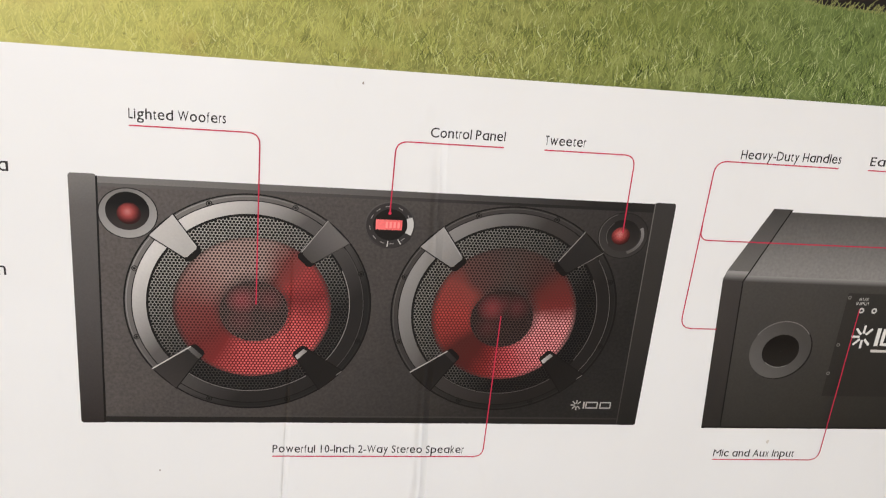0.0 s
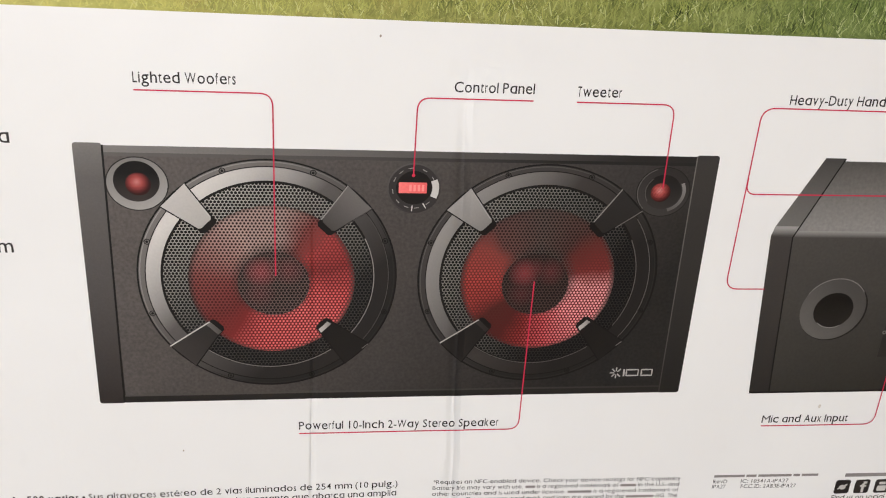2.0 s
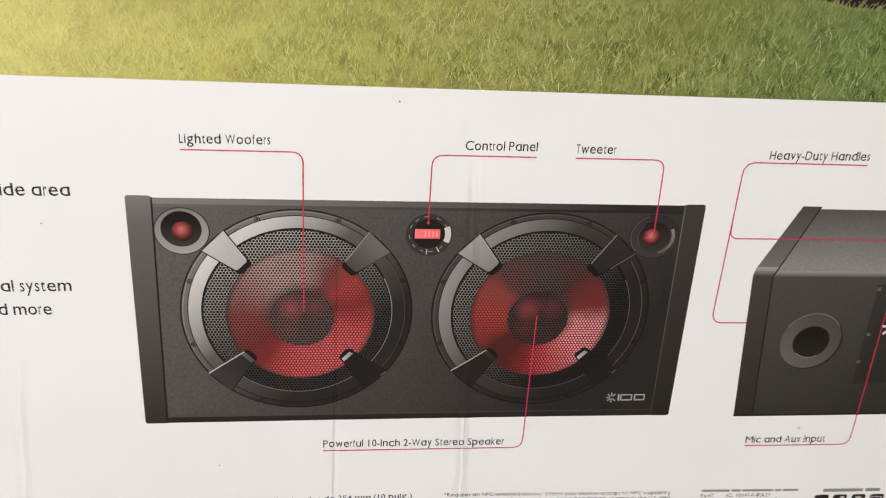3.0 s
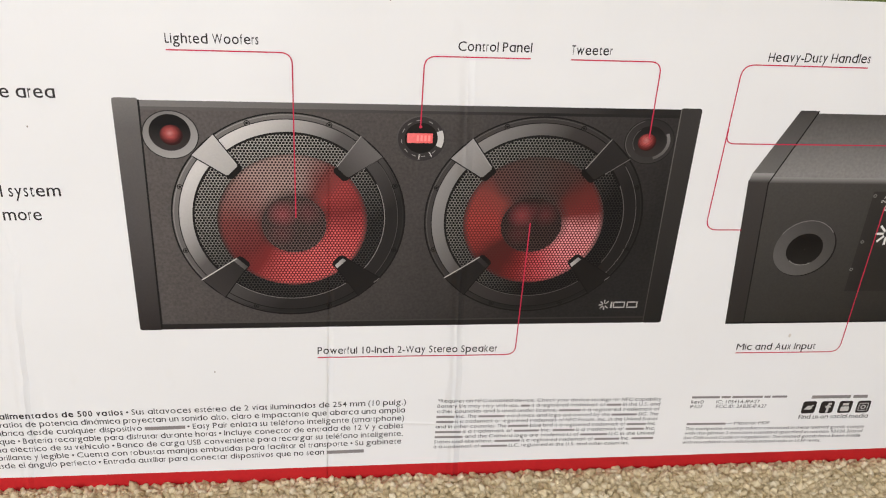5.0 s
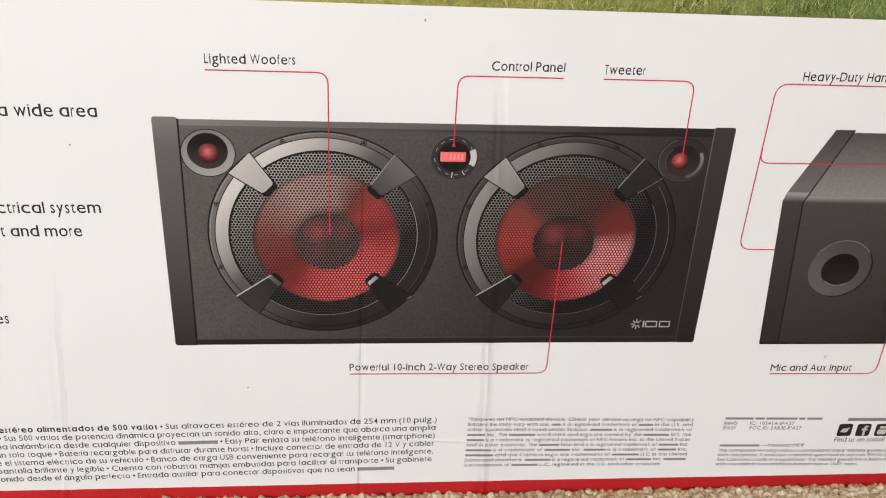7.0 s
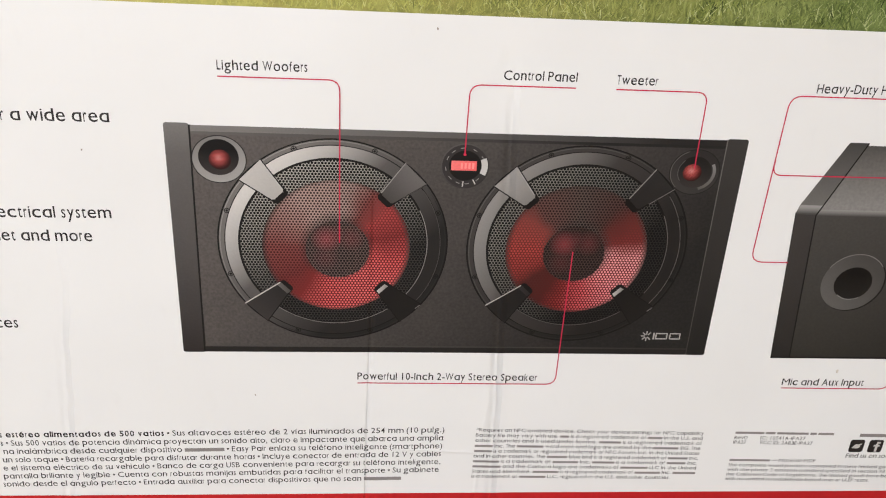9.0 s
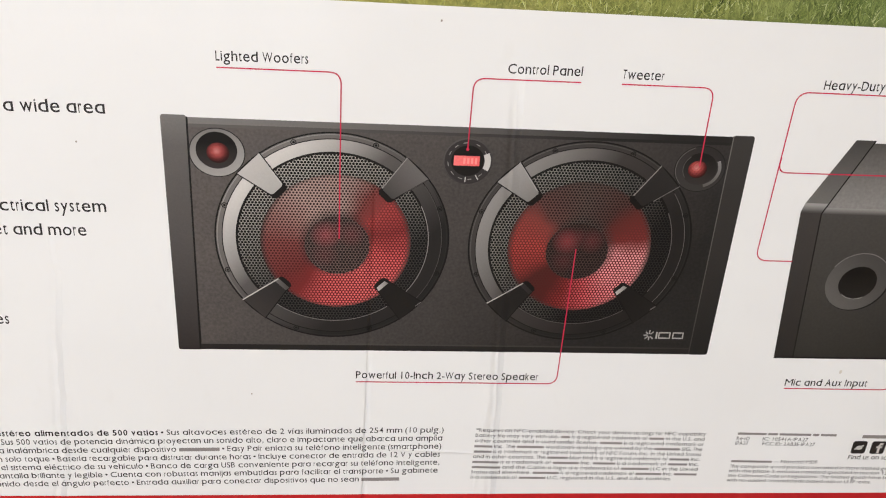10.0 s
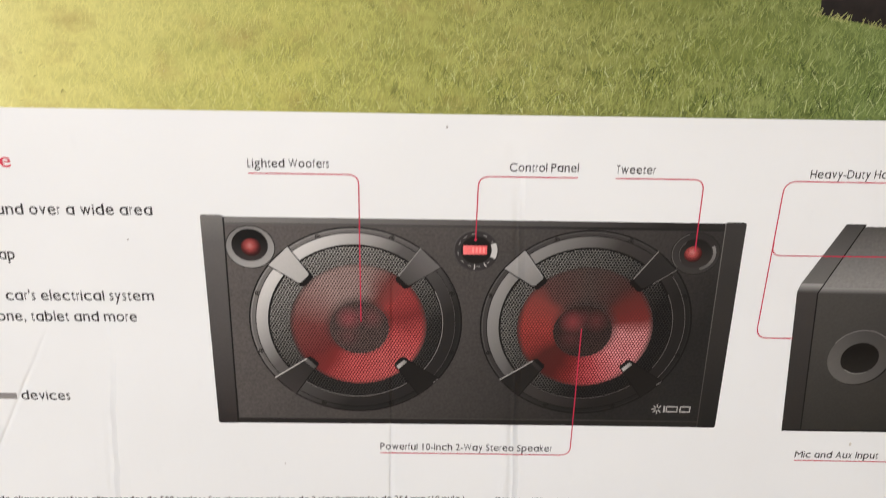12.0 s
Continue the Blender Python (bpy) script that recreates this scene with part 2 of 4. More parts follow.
def carpet_yarn():
    n = Nodes("carpet_yarn", 0.95, 0.1)
    pick = n.add("ShaderNodeNewGeometry").outputs["Random Per Island"]
    tone = n.ramp(pick, [(0, lin(206, 186, 148)), (0.3, lin(228, 209, 170)), (0.7, lin(242, 224, 187)), (1.0, lin(252, 239, 210))])
    tone = n.mix(n.math("MULTIPLY", n.span(n.noise(1400, 3), 0.3, 0.7), 0.18), tone, lin(196, 178, 148))
    return n.done(tone, n.bump(n.noise(1800, 2), 0.0006))


def carpet_ground():
    n = Nodes("carpet_ground", 0.95, 0.1)
    spots = n.span(n.noise(170, 3), 0.35, 0.65)
    patch = n.span(n.noise(6, 3), 0.3, 0.7)
    tone = n.mix(spots, lin(186, 166, 130), lin(242, 224, 188))
    tone = n.mix(n.math("MULTIPLY", patch, 0.2), tone, lin(222, 204, 170))
    return n.done(tone, n.bump(n.noise(170, 3), 0.006))


def wall_paint(name, colour):
    n = Nodes(name, 0.7, 0.25)
    base = n.mix(n.span(n.noise(3, 3), 0.3, 0.7), colour, tuple(c * 0.95 for c in colour[:3]) + (1,))
    return n.done(base, n.bump(n.noise(220, 3), 0.0006))


WHITE = white_board()
CARD = wall_paint("plain_board_side", (0.72, 0.69, 0.65, 1))
INK = printed("dark_grey_ink", (50, 46, 46), grain=0.05)
BAR = printed("grey_bar_ink", (138, 132, 130), grain=0.1)
BLACK = printed("black_ink", (26, 23, 22), grain=0.05)
LEADER = printed("crimson_line_ink", (196, 46, 74), grain=0.05)
HEADING = printed("crimson_text_ink", (205, 52, 72), grain=0.05)
STRIPE = printed("red_stripe_ink", (192, 40, 43), (180, 34, 37), (1, 0), (-0.5, 0.5), grain=0.08, scale=300)
PALE = printed("pale_grey_ink", (196, 192, 188), grain=0.05)
SPECK = printed("brown_speck", (150, 138, 128), grain=0.3)
LAWN_MAT, BLADE_MAT = grass_ground(), grass_blade()

# ---- mesh helpers ----


def warp(x, z):
    """How far the face of the carton stands off its plane: a soft bulge and shallow folds along the creases."""
    y = 0.0006 * math.sin(9 * x + 1.0) * math.sin(7 * z + 0.4)
    for x0, lean, wide, deep, top in ((-0.0727, 0.0115, 0.006, 0.00022, 0.34), (0.0478, -0.028, 0.007, -0.00030, 0.42), (-0.337, 0.085, 0.008, -0.00035, 0.23)):
        d = (x - x0 - lean * z) / wide
        if abs(d) < 4:
            y += deep * math.exp(-d * d) * min(1.0, max(0.0, (top - z) / 0.08))
    return y


STEP = 0.00005


def lay(x, z, layer):
    return (x, warp(x, z) - layer * STEP, z)


def part(name, data, material, parent, label=""):
    """Links vertices and faces as ONE mesh object under a thing or a part."""
    verts, faces = data[:2]
    me = bpy.data.meshes.new(name)
    me.from_pydata(verts, [], faces)
    me.update()
    for i in data[2] if len(data) > 2 else ():
        me.polygons[i].material_index = 1
    for m in material if isinstance(material, (list, tuple)) else [material]:
        me.materials.append(m)
    for poly in me.polygons:
        poly.use_smooth = True
    ob = new(name, me)
    ob.parent = parent
    return tagged(ob, label) if label else ob


def join(*datas):
    verts, faces = [], []
    for v, f in datas:
        k = len(verts)
        verts += v
        faces += [tuple(i + k for i in face) for face in f]
    return verts, faces


def sheet(a, b, c, d, layer, step=0.003):
    """A quad a, b, c, d (anticlockwise from its lower left corner), cut into a grid that follows the board."""
    a, b, c, d = (np.array(p, float) for p in (a, b, c, d))
    nu = max(1, int(max(np.linalg.norm(b - a), np.linalg.norm(c - d)) / step))
    nv = max(1, int(max(np.linalg.norm(d - a), np.linalg.norm(c - b)) / step))
    verts, faces = [], []
    for j in range(nv + 1):
        for i in range(nu + 1):
            u, v = i / nu, j / nv
            p = (1 - v) * ((1 - u) * a + u * b) + v * ((1 - u) * d + u * c)
            verts.append(lay(p[0], p[1], layer))
    for j in range(nv):
        for i in range(nu):
            k = j * (nu + 1) + i
            faces.append((k, k + 1, k + nu + 2, k + nu + 1))
    return verts, faces


def rect(x0, z0, x1, z1, layer, step=0.003):
    return sheet((x0, z0), (x1, z0), (x1, z1), (x0, z1), layer, step)


def ring(cx, cz, inner, outer, layer, a0=0.0, a1=360.0, seg=96, step=0.004):
    """A flat ring, or a sector of one; inner and outer are (rx, rz)."""
    (ix, iz), (ox, oz) = inner, outer
    rows = max(1, int((ox - ix) / step))
    n = max(3, int(seg * (a1 - a0) / 360))
    verts, faces = [], []
    for j in range(rows + 1):
        f = j / rows
        for i in range(n + 1):
            a = radians(a0 + (a1 - a0) * i / n)
            verts.append(lay(cx + (ix + (ox - ix) * f) * math.cos(a), cz + (iz + (oz - iz) * f) * math.sin(a), layer))
    for j in range(rows):
        for i in range(n):
            k = j * (n + 1) + i
            faces.append((k, k + n + 1, k + n + 2, k + 1))
    return verts, faces


def disc(cx, cz, rx, rz, layer, seg=64, step=0.004):
    return ring(cx, cz, (rx * 0.01, rz * 0.01), (rx, rz), layer, seg=seg, step=step)


def stroke(points, wide, layer, bend=0.0):
    """A line of even width through the points, its corners rounded by bend."""
    path = [Vector(points[0])]
    for p, q, r in zip(points, points[1:], points[2:]):
        p, q, r = Vector(p), Vector(q), Vector(r)
        s, e = q + (p - q).normalized() * bend, q + (r - q).normalized() * bend
        for k in range(9 if bend else 1):
            f = k / 8
            path.append((1 - f) ** 2 * s + 2 * f * (1 - f) * q + f * f * e if bend else q)
    path.append(Vector(points[-1]))
    fine = [path[0]]
    for p, q in zip(path, path[1:]):
        k = max(1, int((q - p).length / 0.004))
        fine += [p + (q - p) * (i / k) for i in range(1, k + 1)]
    verts, faces = [], []
    for i, p in enumerate(fine):
        along = (fine[min(i + 1, len(fine) - 1)] - fine[max(i - 1, 0)]).normalized()
        side = Vector((-along.y, along.x)) * wide / 2
        verts += [lay(*(p + side), layer), lay(*(p - side), layer)]
    for i in range(len(fine) - 1):
        faces.append((2 * i, 2 * i + 1, 2 * i + 3, 2 * i + 2))
    return verts, faces


def rounded(x0, z0, x1, z1, r, layer):
    """A rectangle with round corners, as one fan."""
    verts = [lay((x0 + x1) / 2, (z0 + z1) / 2, layer)]
    for cx, cz, a0 in ((x1 - r, z0 + r, -90), (x1 - r, z1 - r, 0), (x0 + r, z1 - r, 90), (x0 + r, z0 + r, 180)):
        for k in range(6):
            a = radians(a0 + 18 * k)
            verts.append(lay(cx + r * math.cos(a), cz + r * math.sin(a), layer))
    n = len(verts) - 1
    return verts, [(0, 1 + i, 1 + (i + 1) % n) for i in range(n)]


LIGHT, PLAIN, BOLD = 0.003, 0.005, 0.022
CHARS = "abcdefghijklmnopqrstuvwxyzáéíABCDEFGHIJKLMNOPQRSTUVWXYZ0123456789.,:()'•-—* "


def draw_glyphs():
    """The outlines of all characters in the built-in font at size 1, in three weights: points and faces."""
    made = {}
    for weight in (LIGHT, PLAIN, BOLD):
        for ch in CHARS:
            cu = bpy.data.curves.new("word", "FONT")
            cu.body, cu.size, cu.resolution_u, cu.offset = ch, 1.0, 3, 0.0 if ch in "MW" else weight
            made[ch, weight] = new("word", cu)
    dg = bpy.context.evaluated_depsgraph_get()
    drawn = {}
    for key, ob in made.items():
        me = bpy.data.meshes.new_from_object(ob.evaluated_get(dg))
        drawn[key] = [tuple(v.co)[:2] for v in me.vertices], [tuple(p.vertices) for p in me.polygons]
        bpy.data.meshes.remove(me)
    for ob in made.values():
        cu = ob.data
        bpy.data.objects.remove(ob)
        bpy.data.curves.remove(cu)
    return drawn


GLYPHS = draw_glyphs()
CAP = max(p[1] for p in GLYPHS["H", LIGHT][0])
XH = max(p[1] for p in GLYPHS["x", LIGHT][0])
# widths of the wide, round letters of the print, in thousandths of its size
WIDTHS = {}
for letters, wide in (
        (" .,:()•", 277), ("aábdpqo", 682), ("ceé", 648), ("f", 314), ("g", 673), ("hnu", 609), ("iíjl'", 200), ("kx", 490), ("m", 938), ("r", 301),
        ("st", 364), ("v", 554), ("w", 831), ("y", 536), ("z", 425), ("AND", 741), ("BPY", 586), ("CG", 840), ("EF", 510), ("HU", 670), ("I", 226),
        ("JS", 490), ("KRX", 602), ("LT", 444), ("MW", 940), ("OQ", 870), ("V", 702), ("0123456789", 554), ("-", 332), ("—", 1000), ("*", 425)):
    WIDTHS.update(dict.fromkeys(letters, wide / 1000))
NARROW = set("iíjlI.,:'()•1-*")


@functools.lru_cache(maxsize=None)
def letter(ch, weight):
    """One printed letter, its capitals 1 high: round and tall in the body, the a with one storey."""
    single = ch in "aá"
    pts, faces = GLYPHS["d" if single else ch, weight]
    if not pts:
        return [], []
    left, right = min(q[0] for q in pts), max(q[0] for q in pts)
    wide = WIDTHS.get(ch, 0.55)
    ink = (right - left) * 0.739 / CAP if ch in NARROW else wide - 0.11
    k = ink / (right - left)
    tall = max(q[1] for q in pts)
    out = []
    for x, y in pts:
        if single:
            y = min(y, XH)
        if ch.islower():
            y = y / XH * 0.755 if y <= XH else 0.755 + (y - XH) / max(tall - XH, CAP - XH) * (0.265 if tall > XH * 1.15 else 0.1)
        else:
            y /= CAP
        out.append(((x - left) * k + (wide - ink) / 2, y))
    if ch == "á":
        n = len(out)
        out += [(0.30, 0.86), (0.38, 0.86), (0.50, 1.05), (0.41, 1.05)]
        faces = faces + [(n, n + 1, n + 2, n + 3)]
    return out, faces


def line_of_text(start, end, cap, pieces, layer=2, weight=LIGHT):
    """One line of print from start to end (x, z), its capitals cap high. pieces: words, or ("bar", n) for an unlettered bar n letters
    long, or ("bold", words)."""
    x, pts, faces, bars = 0.0, [], [], []
    for piece in pieces if isinstance(pieces, list) else [pieces]:
        if isinstance(piece, tuple) and piece[0] == "bar":
            w = 0.52 * piece[1]
            k = len(pts)
            cuts = 2 * piece[1]
            for i in range(cuts + 1):
                pts += [(x + w * i / cuts, 0.05), (x + w * i / cuts, 0.70)]
            for i in range(cuts):
                bars.append(len(faces))
                faces.append((k + 2 * i, k + 2 * i + 2, k + 2 * i + 3, k + 2 * i + 1))
            x += w + 0.277
            continue
        bold, words = (True, piece[1]) if isinstance(piece, tuple) else (False, piece)
        for ch in words:
            p, f = letter(ch, BOLD if bold else weight)
            k = len(pts)
            pts += [(q[0] + x, q[1]) for q in p]
            faces += [tuple(i + k for i in face) for face in f]
            x += WIDTHS.get(ch, 0.55) * (1.04 if bold else 1.0)
        x += 0.277
    left, right = min(q[0] for q in pts), max(q[0] for q in pts)
    sx, slope = (end[0] - start[0]) / (right - left), (end[1] - start[1]) / (end[0] - start[0])
    verts = [lay(start[0] + (u - left) * sx, start[1] + v * cap + (u - left) * sx * slope, layer) for u, v in pts]
    return verts, faces, bars


def box_mesh(x0, y0, z0, x1, y1, z1, bevel=0.0):
    bm = bmesh.new()
    bmesh.ops.create_cube(bm, size=1.0, matrix=Matrix.Translation(((x0 + x1) / 2, (y0 + y1) / 2, (z0 + z1) / 2)) @ Matrix.Diagonal((x1 - x0, y1 - y0, z1 - z0, 1)))
    if bevel:
        bmesh.ops.bevel(bm, geom=list(bm.edges), offset=bevel, segments=2, affect="EDGES")
    bm.verts.ensure_lookup_table()
    bm.verts.index_update()
    data = [tuple(v.co) for v in bm.verts], [tuple(v.index for v in f.verts) for f in bm.faces]
    bm.free()
    return data


def structure(name, data, material, label):
    ob = part(name, data, material, None, label)
    for poly in ob.data.polygons:
        poly.use_smooth = False
    return tagged(ob, kind="structure")


# ---- the room ----
RX0, RX1, RY1, RH = -3.8, 2.8, 1.6, 2.45
PAINT = wall_paint("warm_white_wall_paint", (0.74, 0.71, 0.66, 1))
CEIL = wall_paint("white_ceiling_paint", (0.82, 0.81, 0.79, 1))
FLOOR_Z = -0.007
structure("floor", box_mesh(RX0, WALL_S, FLOOR_Z - 0.05, RX1, RY1, FLOOR_Z), carpet_ground(), "beige cut-pile carpet laid over the whole floor")
structure("ceiling", box_mesh(RX0, WALL_S, RH, RX1, RY1, RH + 0.1), CEIL, "plain white painted ceiling")
structure("wall_north", box_mesh(RX0, RY1, FLOOR_Z, RX1, RY1 + 0.12, RH), PAINT, "plain warm white painted wall")
structure("wall_west", box_mesh(RX0 - 0.12, WALL_S, FLOOR_Z, RX0, RY1, RH), PAINT, "plain warm white painted wall")
structure("wall_east", box_mesh(RX1, WALL_S, FLOOR_Z, RX1 + 0.12, RY1, RH), PAINT, "plain warm white painted wall")
structure("wall_south", join(
    box_mesh(RX0, WALL_S - 0.12, FLOOR_Z, WIN_X0, WALL_S, RH), box_mesh(WIN_X1, WALL_S - 0.12, FLOOR_Z, RX1, WALL_S, RH),
    box_mesh(WIN_X0, WALL_S - 0.12, FLOOR_Z, WIN_X1, WALL_S, WIN_Z0), box_mesh(WIN_X0, WALL_S - 0.12, WIN_Z1, WIN_X1, WALL_S, RH)),
    PAINT, "warm white painted wall with a wide window opening")

# ---- the carton ----
X0, X1, Z0, ZTOP, DEPTH = -0.60, 0.62, -0.005, 0.70, 0.44
LAWN_Z, STRIPE_Z = 0.4532, 0.0125
carton = tagged(new("cardboard_carton"), "large white printed cardboard carton with creased face standing on the carpet", "carton")
part("carton_body", box_mesh(X0, 0.0012, Z0, X1, DEPTH, ZTOP, 0.002), CARD, carton, "plain board sides of the carton")
part("front_panel", rect(X0, STRIPE_Z, X1, LAWN_Z, 0, 0.003), WHITE, carton, "white coated front panel, creased and scuffed")
part("bottom_stripe", rect(X0, Z0, X1, STRIPE_Z, 0, 0.003), STRIPE, carton, "solid red stripe along the bottom edge")
lawn = part("lawn_photo", rect(X0, LAWN_Z, X1, ZTOP, 0, 0.004), LAWN_MAT, carton, "printed photo of a sunlit lawn")


def grass_print():
    """Blades of the printed lawn: thin flat strokes, longer and clearer towards the lower edge."""
    rng = random.Random(7)
    verts, faces = [], []

    def blade(x, z, size):
        tall = size * rng.uniform(0.6, 1.5)
        wide = tall * rng.uniform(0.05, 0.10)
        lean = rng.gauss(0.12, 0.75)
        bow = rng.gauss(0, 0.25)
        layer = rng.uniform(0.6, 3.2)
        tip = (x + math.sin(lean + bow) * tall, z + math.cos(lean + bow) * tall)
        mid = (x + math.sin(lean) * tall * 0.5, z + math.cos(lean) * tall * 0.5)
        k = len(verts)
        for px, pz in ((x - wide / 2, z), (x + wide / 2, z), (mid[0] + wide * 0.45, mid[1]), (mid[0] - wide * 0.45, mid[1]), tip):
            verts.append(lay(min(max(px, X0), X1), min(max(pz, LAWN_Z), ZTOP), layer))
        faces.extend([(k, k + 1, k + 2, k + 3), (k + 3, k + 2, k + 4)])

    for _ in range(46000):
        x, z = rng.uniform(-0.48, 0.52), LAWN_Z + 0.125 * rng.random()
        near = 1 - (z - LAWN_Z) / 0.125
        blade(x, z, 0.0040 + 0.0055 * near)
    for _ in range(12000):
        blade(rng.uniform(X0, X1), rng.uniform(LAWN_Z + 0.12, ZTOP - 0.01), 0.0045)
    return verts, faces


tagged(part("lawn_texture", grass_print(), BLADE_MAT, lawn, "printed blades of yellow-green grass"), kind="stuff")
DARK_BOX = printed("dark_cabinet_ink", (34, 29, 28), (52, 46, 43), (0, 1), (0.52, 0.60), grain=0.25, scale=120)
part("dark_cabinet_photo", join(sheet((0.2555, 0.5335), (0.31, 0.5238), (0.31, 0.690), (0.240, 0.690), 3.6), sheet((0.31, 0.5238), (0.605, 0.5190), (0.605, 0.690), (0.31, 0.690), 3.6)), DARK_BOX, lawn, "dark cabinet standing on the printed lawn")


def edge_tufts():
    """Stray pale blades in front of the dark cabinet's lower edge."""
    rng = random.Random(11)
    out = []
    for _ in range(260):
        x = rng.uniform(0.245, 0.52)
        z = 0.5335 - 0.176 * min(x - 0.2555, 0.0545) - 0.0163 * max(0.0, x - 0.31) - 0.002
        tall, lean = rng.uniform(0.002, 0.007) * (2.0 if rng.random() < 0.12 else 1.0), rng.gauss(0.25, 0.5)
        out.append(stroke([(x, z), (x + tall * 0.5 * math.sin(lean), z + tall * 0.5), (x + tall * math.sin(lean * 1.4), z + tall)], 0.0005, rng.uniform(3.8, 4.6)))
    return join(*out)


tagged(part("edge_grass", edge_tufts(), printed("edge_grass_ink", (128, 130, 76), (168, 168, 110), (0, 1), (0.52, 0.54), grain=0.3), lawn), kind="stuff")

# ---- the printed loudspeaker, seen from the front ----
BODY = printed("black_vinyl_print", (92, 86, 83), (37, 35, 34), (0.75, -0.66), (-0.38, -0.03), grain=0.30, scale=420)
speaker = part("loudspeaker_picture", rect(-0.2085, 0.1680, 0.2095, 0.3650, 1), BODY, carton, "printed picture of a black loudspeaker with two red-lit woofers")
CAPL = printed("cap_print_lit", (118, 114, 111), (46, 41, 40), (0, -1), (-0.367, -0.167), grain=0.08, mid=(0.12, (96, 92, 90)))
CAPR = printed("cap_print_dark", (58, 55, 53), (34, 32, 31), (0, -1), (-0.367, -0.167), grain=0.08)
part("end_cap", rounded(-0.2268, 0.1668, -0.2080, 0.3668, 0.0022, 2), CAPL, speaker, "satin dark grey end cap")
part("end_cap", rounded(0.2076, 0.1670, 0.2250, 0.3662, 0.0022, 2), CAPR, speaker, "satin black end cap")
BEV_L = printed("bevel_light", (124, 120, 117), (40, 37, 36), (1, 0), (-0.21, 0.16), grain=0.08)
part("top_edge", rect(-0.2075, 0.3604, 0.2078, 0.3652, 2), BEV_L, speaker, "lighter rounded top edge")
EDGE_D = printed("edge_dark", (38, 35, 34), grain=0.08)
part("top_groove", rect(-0.2075, 0.3580, 0.2078, 0.3604, 2), printed("groove_ink", (98, 94, 91), (36, 34, 33), (1, 0), (-0.21, 0.10), grain=0.05), speaker)
part("bottom_edge", rect(-0.2085, 0.1672, 0.2078, 0.1724, 2), EDGE_D, speaker, "darker bottom edge")
part("bottom_glint", rect(-0.2085, 0.1724, 0.2078, 0.1738, 2.5), printed("soft_glint", (76, 72, 70), (50, 47, 45), (1, 0), (-0.2, 0.2), grain=0.05), speaker)
part("cap_joint", stroke([(-0.2078, 0.3655), (-0.2092, 0.1675)], 0.0014, 3), BLACK, speaker)
part("cap_joint", stroke([(0.2078, 0.3655), (0.2083, 0.1675)], 0.0009, 3), printed("joint_glint", (104, 100, 97), (60, 56, 54), (0, -1), (-0.36, -0.17), grain=0.0), speaker)


